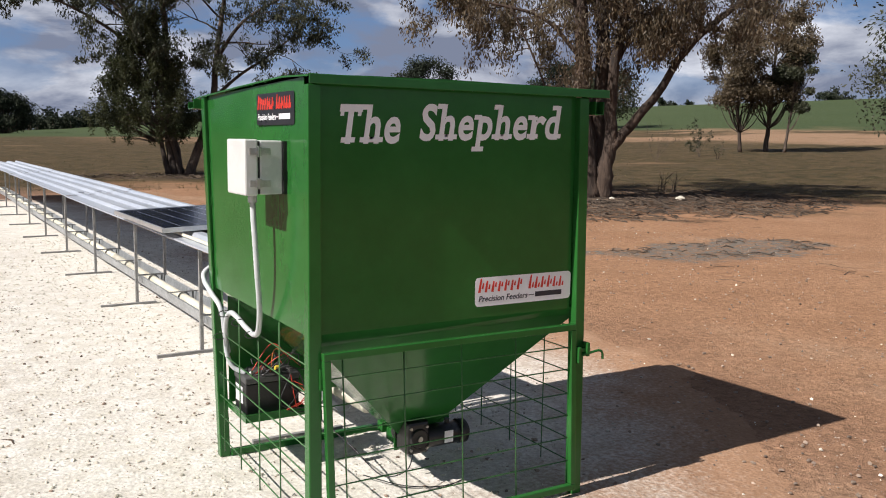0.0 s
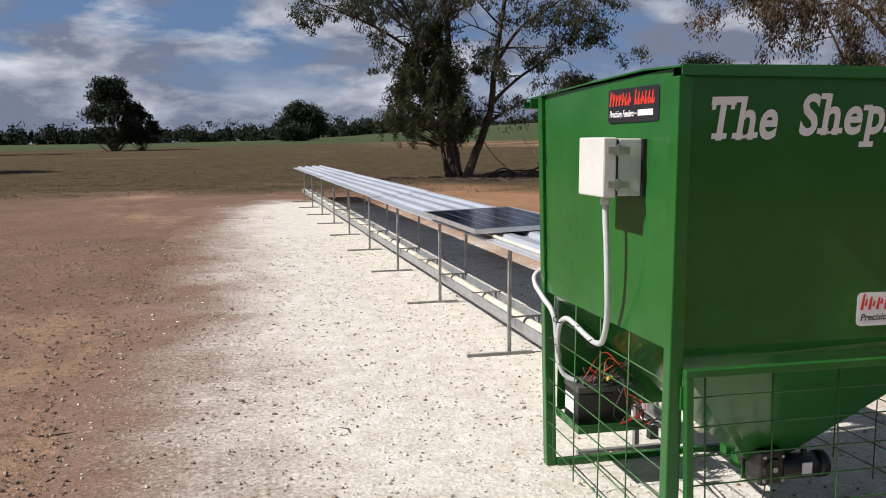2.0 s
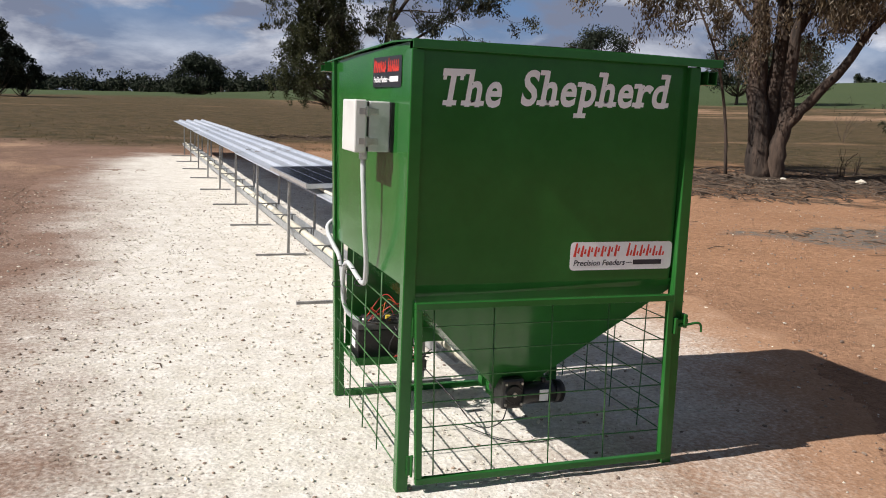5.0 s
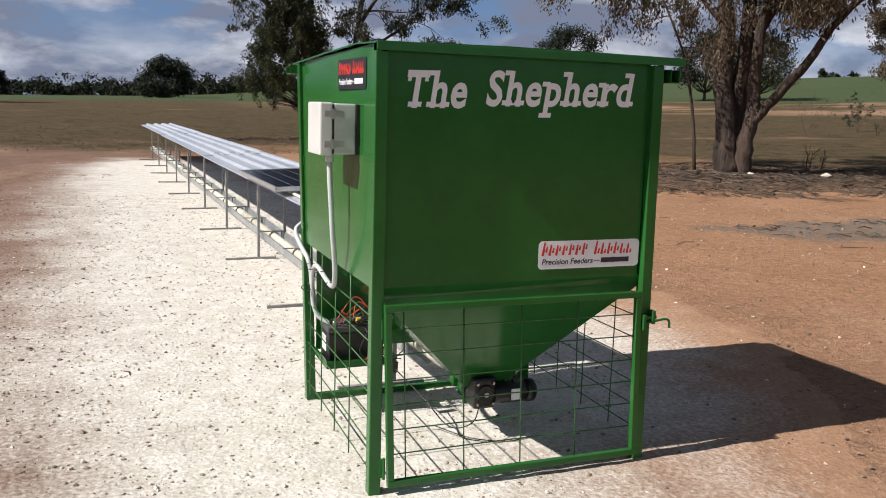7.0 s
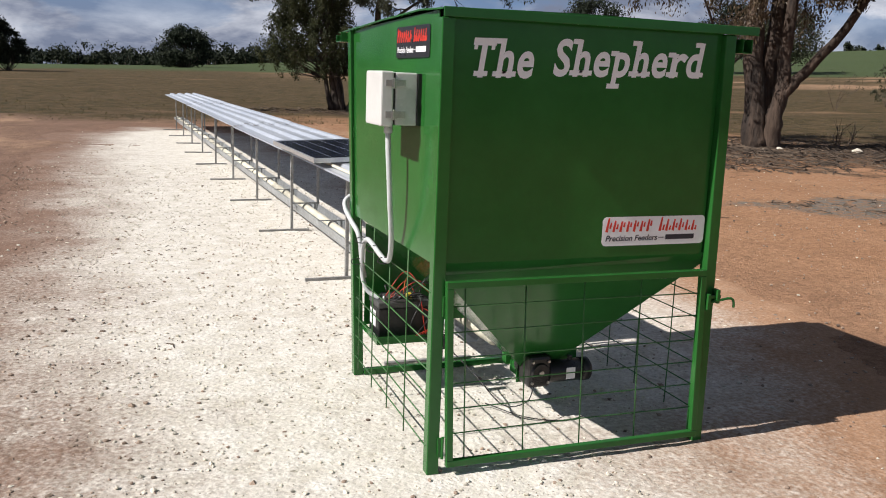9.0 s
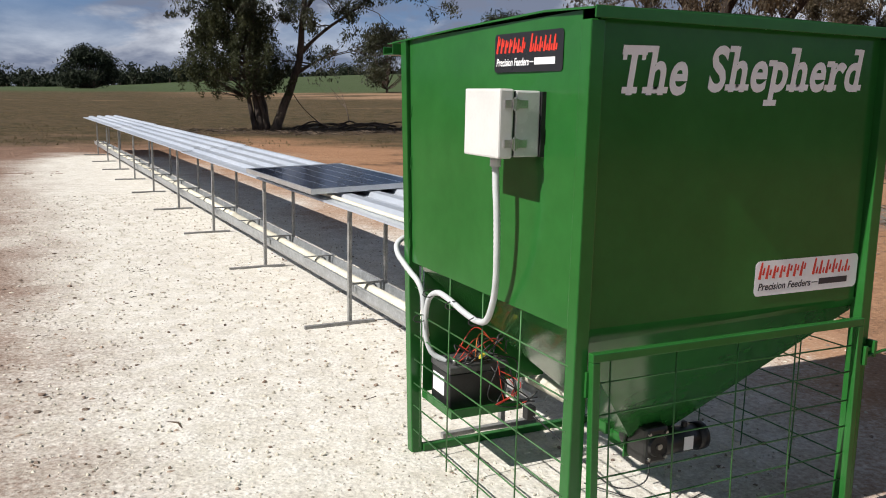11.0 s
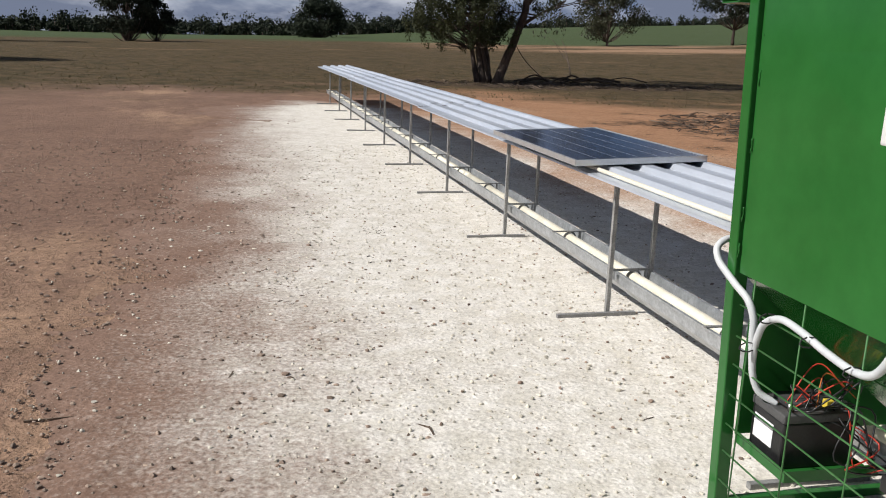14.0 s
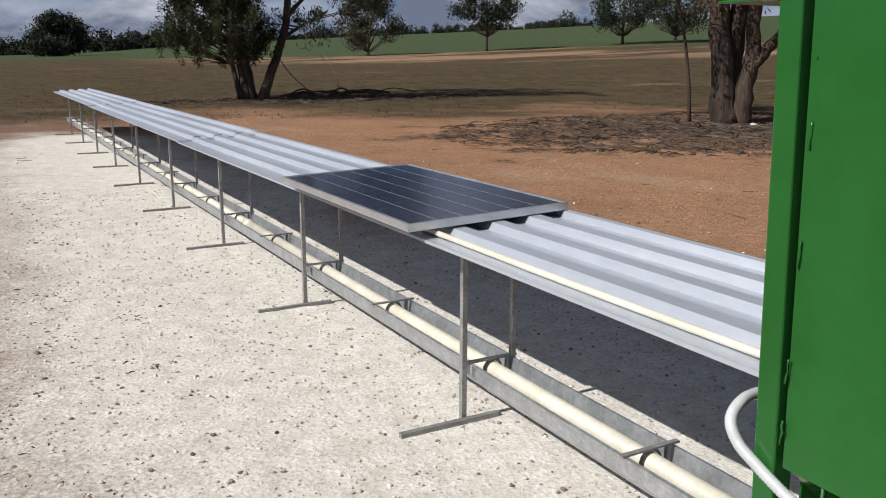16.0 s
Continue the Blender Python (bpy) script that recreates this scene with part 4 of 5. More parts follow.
# ---- trough, its pipe, the long shelter and the solar panel ----
RUN = pose(0.561, 0, 0, 0, 0, 1.78)
POST_Y = [1.31] + [3.30 + 2.08 * k for k in range(9)]


def build_shelter():
    shelter = thing("trough_shelter", "long low shelter with ribbed metal roof on thin steel posts", "shelter", RUN)
    # ribbed sheets, lapped end to end
    prof = [(-0.172, -0.012), (-0.170, 0.0)]
    for c in (0.0, 0.197, 0.393):
        prof += [(c - 0.050, 0.0), (c - 0.030, 0.030), (c + 0.030, 0.030), (c + 0.050, 0.0)]
        prof += [(c + 0.082, 0.0), (c + 0.088, 0.004), (c + 0.094, 0.0)]
    prof += [(0.545, 0.0), (0.560, 0.028), (0.588, 0.030)]
    for y0, y1, dz in ((1.34, 8.30, 0.0), (8.24, 15.0, 0.004), (14.94, 21.45, 0.008)):
        s = Shape()
        n = 8
        for j in range(n + 1):
            y = y0 + (y1 - y0) * j / n
            for x, z in prof:
                s.v.append((x, y, 0.846 + z + 0.050 * (x + 0.19) + dz - 0.004 * j / n + 0.0025 * noise.noise((x * 3, y * 0.7, 0))))
        m = len(prof)
        for j in range(n):
            for i in range(m - 1):
                a = j * m + i
                s.f.append((a, a + 1, a + m + 1, a + m))
        sheet = part("roof_sheet", s, ROOF, shelter)
        mod = sheet.modifiers.new("thickness", "SOLIDIFY"); mod.thickness = 0.0016
    for x, w in ((-0.02, 0.03), (0.25, 0.03)):
        z = 0.844 + 0.05 * (x + 0.19)
        part("purlin", Shape().box(x, x + w, 1.40, 21.3, z - 0.034, z - 0.004), GALV_DULL, shelter)
    for y in POST_Y:
        part("post", Shape().box(-0.013, 0.013, y - 0.013, y + 0.013, 0.0, 0.820), GALV_DULL, shelter, bevel=0.002)
        part("post", Shape().box(0.252, 0.276, y - 0.008, y + 0.016, 0.20, 0.833), GALV_DULL, shelter, bevel=0.002)
        a = random.Random(int(y * 10)).uniform(-0.05, 0.05)
        part("foot_bar", Shape().box(-0.33, 0.17, -0.014, 0.014, 0.0, 0.026), GALV_DULL, shelter, bevel=0.002, at=pose(0, y - 0.028, -0.004, 0, 0, math.degrees(a)))
        part("crossbar", Shape().box(0.013, 0.270, y - 0.012, y - 0.004, 0.268, 0.282), GALV_DULL, shelter)
    for y in np.arange(1.9, 21.0, 1.04):
        part("bolt", Shape().tube([(-0.12, float(y), 0.836), (-0.12, float(y), 0.818)], 0.008, 6), GALV_DULL, shelter)


build_shelter()


def build_trough():
    trough = thing("feed_trough", "long galvanised steel feed trough with folded rims", "trough", RUN)
    prof = [(0.034, 0.256), (0.030, 0.270), (0.044, 0.272), (0.052, 0.196), (0.128, 0.126), (0.178, 0.126), (0.250, 0.196), (0.260, 0.262), (0.274, 0.260), (0.274, 0.246)]
    y = 1.22
    k = 0
    while y < 21.0:
        y1 = min(y + 2.08, 21.3)
        s = Shape()
        m = len(prof)
        for yy in (y, y1 - 0.004):
            s.v += [(x + 0.003 * (k % 2), yy, z + 0.003 * ((k * 7) % 3 - 1)) for x, z in prof]
        for i in range(m - 1):
            s.f.append((i, i + 1, m + i + 1, m + i))
        sec = part("trough_section", s, GALV, trough)
        mod = sec.modifiers.new("thickness", "SOLIDIFY"); mod.thickness = 0.003
        part("joint_strap", Shape().box(0.026, 0.031, y - 0.03, y + 0.03, 0.215, 0.266), GALV, trough, bevel=0.001)
        y = y1
        k += 1
    # hangers for the pipe
    y = 2.26
    while y < 21:
        s = Shape().box(0.020, 0.280, y - 0.010, y + 0.010, 0.270, 0.278)
        s.tube([(0.155 + 0.046 * math.cos(a), y, 0.222 + 0.046 * math.sin(a)) for a in np.linspace(-0.3, math.pi + 0.3, 11)], 0.006, 5)
        s.box(0.225, 0.240, y - 0.008, y + 0.008, 0.18, 0.270)
        part("hanger", s, GALV_DULL, trough, "rusty steel pipe hanger")
        y += 1.04
    part("end_plate", Shape().box(0.055, 0.255, 21.296, 21.30, 0.19, 0.262), GALV, trough)
    pipe = thing("feed_pipe", "cream PVC feed pipe lying in the trough", "pipe", RUN)
    for y0, y1 in ((0.95, 7.2), (7.2, 13.9), (13.9, 21.6)):
        part("pipe_length", Shape().tube([(0.155, y0, 0.222), (0.155, (y0 + y1) / 2, 0.220), (0.155, y1 - 0.002, 0.222)], 0.037, 18), PVC, pipe, smooth=True)
        part("pipe_socket", Shape().tube([(0.155, y1 - 0.06, 0.222), (0.155, y1 + 0.06, 0.222)], 0.042, 18), PVC, pipe, smooth=True)
    lead = Shape().tube(smooth_line([(-0.105, 1.50, 0.868), (-0.108, 2.4, 0.866), (-0.104, 3.2, 0.867), (-0.108, 3.9, 0.866)], 4), 0.0125, 10)
    tagged(part("roof_conduit", lead, PVC, None, smooth=True, at=RUN), "cream conduit lying on the roof sheet", "conduit")


build_trough()


def build_solar_panel():
    w, ln, th = 0.835, 1.66, 0.035
    panel = thing("solar_panel", "dark blue solar panel in aluminium frame on the ribbed roof", "solar panel", RUN @ pose(-0.252, 3.34, 0.886, 0, -2.1, 0))
    fw = 0.014
    part("frame_bar", Shape().box(0, w, 0, fw, 0, th), ALU, panel, bevel=0.001)
    part("frame_bar", Shape().box(0, w, ln - fw, ln, 0, th), ALU, panel, bevel=0.001)
    part("frame_bar", Shape().box(0, fw, fw, ln - fw, 0, th), ALU, panel, bevel=0.001)
    part("frame_bar", Shape().box(w - fw, w, fw, ln - fw, 0, th), ALU, panel, bevel=0.001)
    back = part("backing", Shape().box(fw, w - fw, fw, ln - fw, th - 0.008, th - 0.0045), CELL_GAP, panel)
    cw, cl = (w - 2 * fw - 0.02) / 6, (ln - 2 * fw - 0.02) / 12
    g, c = 0.0006, 0.006
    lo = [(g + c, g), (cw - g - c, g), (cw - g, g + c), (cw - g, cl - g - c), (cw - g - c, cl - g), (g + c, cl - g), (g, cl - g - c), (g, g + c)]
    me = Shape().hull([(x, y, 0) for x, y in lo], [(x, y, 0.001) for x, y in lo]).mesh("cell", CELL)
    for i in range(6):
        for j in range(12):
            cell = new("cell", me)
            cell.parent = panel
            cell.location = (fw + 0.01 + i * cw, fw + 0.01 + j * cl, th - 0.0043)
    for i in range(1, 6):
        x = fw + 0.01 + i * cw
        part("busbar", Shape().box(x - 0.0016, x + 0.0016, fw + 0.01, ln - fw - 0.01, th - 0.0034, th - 0.003), CELL_GAP, panel)
    part("terminal_box", Shape().box(0.30, 0.42, 0.1, 0.2, -0.010, 0.0), BLACK, panel)


build_solar_panel()


# ---- trees ----
def leaf_mesh(name, centres, size, rnd_seed, material, droop=0.6, slim=0.3):
    """Many small pointed leaves, each a folded diamond of its own."""
    rng = np.random.default_rng(rnd_seed)
    c = np.asarray(centres)
    n = len(c)
    d = rng.normal(size=(n, 3)); d[:, 2] -= droop * 1.6
    d /= np.linalg.norm(d, axis=1)[:, None]
    u = np.cross(d, rng.normal(size=(n, 3))); u /= np.linalg.norm(u, axis=1)[:, None] + 1e-9
    w = np.cross(d, u)
    s = size * rng.uniform(0.6, 1.35, n)[:, None]
    v = np.stack([c - d * s * 0.5, c + u * s * slim * 0.5 + w * s * 0.06, c + d * s * 0.5, c - u * s * slim * 0.5 + w * s * 0.06], 1).reshape(-1, 3)
    me = bpy.data.meshes.new(name)
    me.from_pydata(v.tolist(), [], np.arange(4 * n).reshape(-1, 4).tolist())
    me.materials.append(material)
    me.update()
    return me


class Tree:
    """Limbs and twig ends of one tree, about its own foot."""

    def __init__(self, seed):
        self.rnd = random.Random(seed)
        self.wood = Shape()
        self.tips = []

    def limb(self, pts, r0, r1, sides=10):
        line = smooth_line(pts, 5)
        n = len(line)
        line = [p + Vector((self.rnd.gauss(0, 1), self.rnd.gauss(0, 1), 0)) * r0 * 0.10 for p in line]
        radii = [r0 + (r1 - r0) * (i / (n - 1)) ** 0.8 for i in range(n)]
        self.wood.tube(line, radii, sides)
        return line, radii

    def grow(self, p, d, length, r, level, rise=0.1, spread=0.8, kids=4, stop=0.03):
        rnd = self.rnd
        n = 5
        pts, cur = [Vector(p)], Vector(d).normalized()
        for i in range(n):
            cur = (cur + Vector((rnd.gauss(0, .16), rnd.gauss(0, .16), rnd.gauss(0, .13) + rise * 0.3))).normalized()
            pts.append(pts[-1] + cur * length / n)
        self.wood.tube(pts, [max(0.006, r * (1 - 0.65 * i / n)) for i in range(n + 1)], 6 if level < 2 else 4)
        if level <= 0:
            self.tips += [pts[-1], pts[-3]]
            return
        for k in range(kids):
            i = rnd.randint(2, n)
            out = Vector((rnd.gauss(0, 1), rnd.gauss(0, 1), rnd.gauss(0, .7))).normalized()
            self.grow(pts[i], (cur + out * spread).normalized(), length * rnd.uniform(0.5, 0.75), r * (1 - 0.65 * i / n) * 0.7, level - 1, rise, spread, kids, stop)

    def crown(self, per, radius, flat=0.8):
        rng = np.random.default_rng(self.rnd.randrange(10 ** 6))
        tips = np.array([tuple(p) for p in self.tips])
        t = np.repeat(tips, per, axis=0)
        size = np.repeat(rng.uniform(0.55, 1.5, len(tips)), per)[:, None]
        d = rng.normal(size=t.shape)
        d *= (rng.random(len(t)) ** 0.45 / np.linalg.norm(d, axis=1))[:, None]
        return t + d * size * np.array([radius, radius, radius * flat])


def set_tree(tree, at, label, bark, leaf, size, per, radius, seed, flat=0.8, name="gum_tree", limit=60000, group="", slim=0.3, droop=0.6):
    ob = thing(name, label, "tree", at, group)
    part("trunk", tree.wood, bark, ob, smooth=True)
    c = tree.crown(per, radius, flat)
    if len(c) > limit:
        c = c[np.random.default_rng(seed).permutation(len(c))[:limit]]
    part("crown", leaf_mesh("crown", c, size, seed, leaf, droop, slim), None, ob)
    return ob


def foot(x, y):
    return Matrix.Translation((x, y, ground_z(x, y) - 0.05))


def polar(az, r, south=0.0):
    return -1.15 + r * math.sin(radians(az)), -south + r * math.cos(radians(az))


def turned(az):
    """Rotation so that the tree's own x runs across the line of sight and y away along it."""
    return pose(0, 0, 0, 0, 0, -az)


def build_tree_forked():
    """Tall many-stemmed gum beyond the shelter."""
    t = Tree(11)
    stems = [([(-0.25, 0, 0), (-0.45, 0.1, 1.6), (-0.62, 0.2, 3.4), (-1.5, 0.1, 5.4), (-2.4, 0, 7.4), (-3.0, 0, 9.4)], 0.21, 0.06),
             ([(-0.05, 0.2, 0), (-0.35, 0.4, 1.8), (-0.55, 0.5, 4.0), (-0.5, 0.5, 6.5), (-0.9, 0.6, 9.0), (-0.6, 0.5, 11.0)], 0.23, 0.06),
             ([(0.30, 0, 0), (0.75, -0.1, 1.2), (1.35, 0, 3.0), (1.50, 0.1, 5.0), (1.9, 0.2, 7.6), (2.2, 0, 10.2)], 0.22, 0.06),
             ([(-0.5, -0.1, 0), (-0.75, 0, 1.4), (-0.9, 0.1, 3.0), (-1.1, 0.2, 4.6)], 0.12, 0.04)]
    for pts, r0, r1 in stems:
        line, radii = t.limb(pts, r0, r1)
        n = len(line)
        for k in range(8):
            i = int(n * (0.62 + 0.37 * k / 8))
            a = t.rnd.uniform(0, 2 * math.pi)
            t.grow(line[i], (math.cos(a), math.sin(a), 0.45), t.rnd.uniform(1.6, 2.6), radii[i] * 0.6, 2, 0.05, 0.9, 3)
    for pts in ([(-1.2, 0.1, 4.8), (-2.8, 0, 6.0), (-4.6, -0.3, 6.9), (-6.6, -0.3, 7.6)], [(1.45, 0, 3.3), (2.4, 0.1, 4.2), (3.8, 0.2, 5.2), (5.2, 0.1, 6.4)],
                [(1.5, 0, 4.8), (2.6, -0.3, 6.4), (4.4, -0.4, 7.6), (5.6, -0.4, 8.6)], [(-1.8, 0.3, 6.2), (-3.4, 0.8, 8.0), (-4.4, 1.0, 9.4)], [(1.2, 0, 2.4), (2.0, -0.3, 2.9), (2.9, -0.5, 3.4)]):
        line, radii = t.limb(pts, 0.09, 0.03, 7)
        for k in range(7):
            i = int((len(line) - 1) * (0.35 + 0.65 * k / 6))
            a = t.rnd.uniform(0, 2 * math.pi)
            t.grow(line[i], (math.cos(a), math.sin(a), 0.1), t.rnd.uniform(1.2, 2.0), radii[i] * 0.6, 1 if pts[0][2] < 3 else 2, -0.05, 0.9, 3)
    at = foot(7.4, 33.3) @ turned(14)
    set_tree(t, at, "tall gum tree with several leaning dark stems and open crown", BARK_DARK, LEAF_GUM, 0.15, 40, 0.30, 5, 0.9, limit=62000, slim=0.34, droop=1.0)
    # dense pine growing through its left side
    rnd = random.Random(3)
    p = Tree(8)
    p.limb([(1.25, 0, 0), (1.0, 0, 1.2), (0.5, 0, 2.6), (0.1, 0, 4.6), (0.0, 0, 6.4)], 0.10, 0.02, 7)
    for k in range(210):
        h = 1.55 + 4.6 * rnd.random() ** 1.05
        a = rnd.uniform(0, 2 * math.pi)
        reach = 2.45 * max(0.08, 1 - max(0, h - 1.9) / 4.5) ** 0.9 * rnd.uniform(0.35, 1.0)
        q = Vector((reach * math.cos(a), reach * math.sin(a), h))
        p.wood.tube([(0.4, 0, max(1.4, h - 0.5 * reach)), q * 0.6 + Vector((0, 0, h * 0.4 - 0.1)), q], [0.02, 0.014, 0.006], 4)
        up = Vector((0.45 * math.cos(a), 0.45 * math.sin(a), 1.0)) * rnd.uniform(0.10, 0.20)
        for j in range(6):
            p.tips.append(q + up * (j - 1) + Vector((rnd.gauss(0, .05), rnd.gauss(0, .05), 0)))
    set_tree(p, foot(6.1, 33.2), "dense dark green native pine growing beside the gum stems", BARK_DARK, LEAF_PINE, 0.11, 40, 0.17, 6, 1.3, "pine_tree", 58000, slim=0.35, droop=-0.5)


def build_tree_leaning():
    """Old gum with a heavy trunk group and a long limb reaching out."""
    t = Tree(23)
    stems = [([(-0.15, 0, 0), (-0.25, 0, 1.3), (-0.45, 0.1, 3.2), (-0.55, 0.1, 5.4), (-0.9, 0, 8.2), (-1.2, 0, 10.5)], 0.38, 0.10),
             ([(0.05, 0.3, 0), (0.0, 0.3, 2.0), (0.1, 0.35, 4.2), (0.0, 0.4, 6.8), (0.3, 0.4, 9.6)], 0.34, 0.10),
             ([(0.25, -0.05, 0), (0.30, -0.1, 0.9), (0.42, -0.1, 1.9), (0.42, -0.1, 3.6), (0.75, -0.1, 5.8), (1.1, 0, 8.5)], 0.28, 0.09),
             ([(0.38, -0.1, 1.45), (0.9, -0.15, 2.1), (1.7, -0.2, 3.1), (2.4, -0.3, 4.3), (3.8, -0.3, 5.6), (5.3, -0.3, 6.9), (6.8, -0.3, 8.2)], 0.175, 0.04),
             ([(-1.0, -0.3, 0), (-1.15, -0.3, 1.6), (-1.5, -0.3, 3.2), (-2.1, -0.4, 4.6), (-2.6, -0.5, 5.6)], 0.055, 0.02)]
    for s, (pts, r0, r1) in enumerate(stems):
        line, radii = t.limb(pts, r0, r1, 12)
        n = len(line)
        count, start = (7, 0.66) if s < 3 else (9, 0.5)
        for k in range(count):
            i = min(n - 1, int(n * (start + (1 - start) * k / count)))
            a = t.rnd.uniform(0, 2 * math.pi)
            if s == 4:
                t.grow(line[i], (math.cos(a), math.sin(a), 0.2), t.rnd.uniform(0.8, 1.3), 0.02, 1, 0.0, 0.9, 2)
            else:
                t.grow(line[i], (math.cos(a), math.sin(a), 0.3), t.rnd.uniform(1.3, 2.2), min(0.07, radii[i] * 0.5), 2, -0.02, 0.9, 3)
    for pts in ([(-0.6, 0, 4.2), (-1.6, -0.3, 5.2), (-3.0, -0.5, 5.6), (-4.6, -0.7, 5.9)], [(-0.7, 0, 5.6), (-2.2, 0.4, 6.8), (-4.0, 0.4, 7.2), (-5.3, 0.5, 7.3)],
                [(0.5, 0, 4.0), (1.1, -0.5, 4.9), (2.2, -0.6, 5.3), (3.0, -0.6, 5.3)], [(0.9, 0, 6.2), (2.4, 0.4, 7.4), (4.0, 0.5, 8.2)],
                [(-0.5, 0.3, 5.4), (-0.8, 2.0, 6.8), (-0.6, 4.2, 7.6), (-0.4, 6.0, 8.0)], [(0.4, -0.3, 5.6), (0.6, -2.0, 7.2), (0.5, -4.0, 8.2), (0.4, -5.4, 8.6)], [(0.6, 0.4, 6.0), (2.2, 2.6, 7.6), (3.4, 4.6, 8.6)]):
        line, radii = t.limb(pts, 0.075, 0.02, 7)
        for k in range(9):
            i = int((len(line) - 1) * (0.3 + 0.7 * k / 8))
            a = t.rnd.uniform(0, 2 * math.pi)
            t.grow(line[i], (math.cos(a), math.sin(a), -0.1), t.rnd.uniform(1.0, 1.8), radii[i] * 0.5, 2, -0.15, 0.9, 3)
    set_tree(t, foot(15.4, 16.4) @ turned(42), "old gum tree with heavy grouped trunks and one long limb", BARK_PALE, LEAF_RED, 0.13, 46, 0.30, 9, 1.35, limit=85000, slim=0.34, droop=1.3)


def simple_tree(name, label, at, height, width, clear, seed, leaf, bark, size, count, trunk_r=0.2, lean=0.0, lumps=26, group="", dome=0.0):
    """A tapered trunk, limbs to lumps of foliage inside an uneven outline, and many leaves."""
    rnd = random.Random(seed)
    t = Tree(seed)
    top = height
    axis = [(0, 0, 0), (lean * 0.3, 0, clear * 0.8), (lean * 0.7, 0.1, height * 0.55), (lean, 0, height * 0.9)]
    line, radii = t.limb(axis, trunk_r, trunk_r * 0.2, 8)
    lobes = []
    for k in range(lumps):
        u = rnd.random()
        z = clear + (top - clear) * (0.12 + 0.80 * u)
        prof = math.sin(math.pi * min(1.0, 0.20 + 0.75 * u) ** (1.0 - 0.3 * dome)) ** 0.7
        a, q = rnd.uniform(0, 2 * math.pi), rnd.uniform(0.25, 1.0) ** 0.6
        c = Vector((lean * z / height + width / 2 * prof * q * math.cos(a), width / 2 * prof * q * math.sin(a), z))
        i = min(len(line) - 1, int(len(line) * max(0.25, (z - width * 0.3) / height)))
        start = line[i]
        t.wood.tube(smooth_line([start, (start + c) / 2 + Vector((0, 0, -0.06 * height * q)), c], 3), [radii[i] * 0.45, radii[i] * 0.4, radii[i] * 0.35, radii[i] * 0.3, 0.03, 0.025, 0.012][:7], 5)
        lobes.append((c, rnd.uniform(0.6, 1.25) * width * 0.155))
    rng = np.random.default_rng(seed)
    pts = []
    total = sum(r * r for _, r in lobes)
    for c, r in lobes:
        n = int(count * r * r / total)
        d = rng.normal(size=(n, 3)); d /= np.linalg.norm(d, axis=1)[:, None]
        pts.append(np.array(c) + d * r * rng.uniform(0.15, 1.25, n)[:, None] * np.array([1, 1, 0.75]))
    ob = thing(name, label, "tree", at, group)
    part("trunk", t.wood, bark, ob, smooth=True)
    part("crown", leaf_mesh("crown", np.concatenate(pts), size, seed, leaf, 0.4, 0.45), None, ob)
    return ob


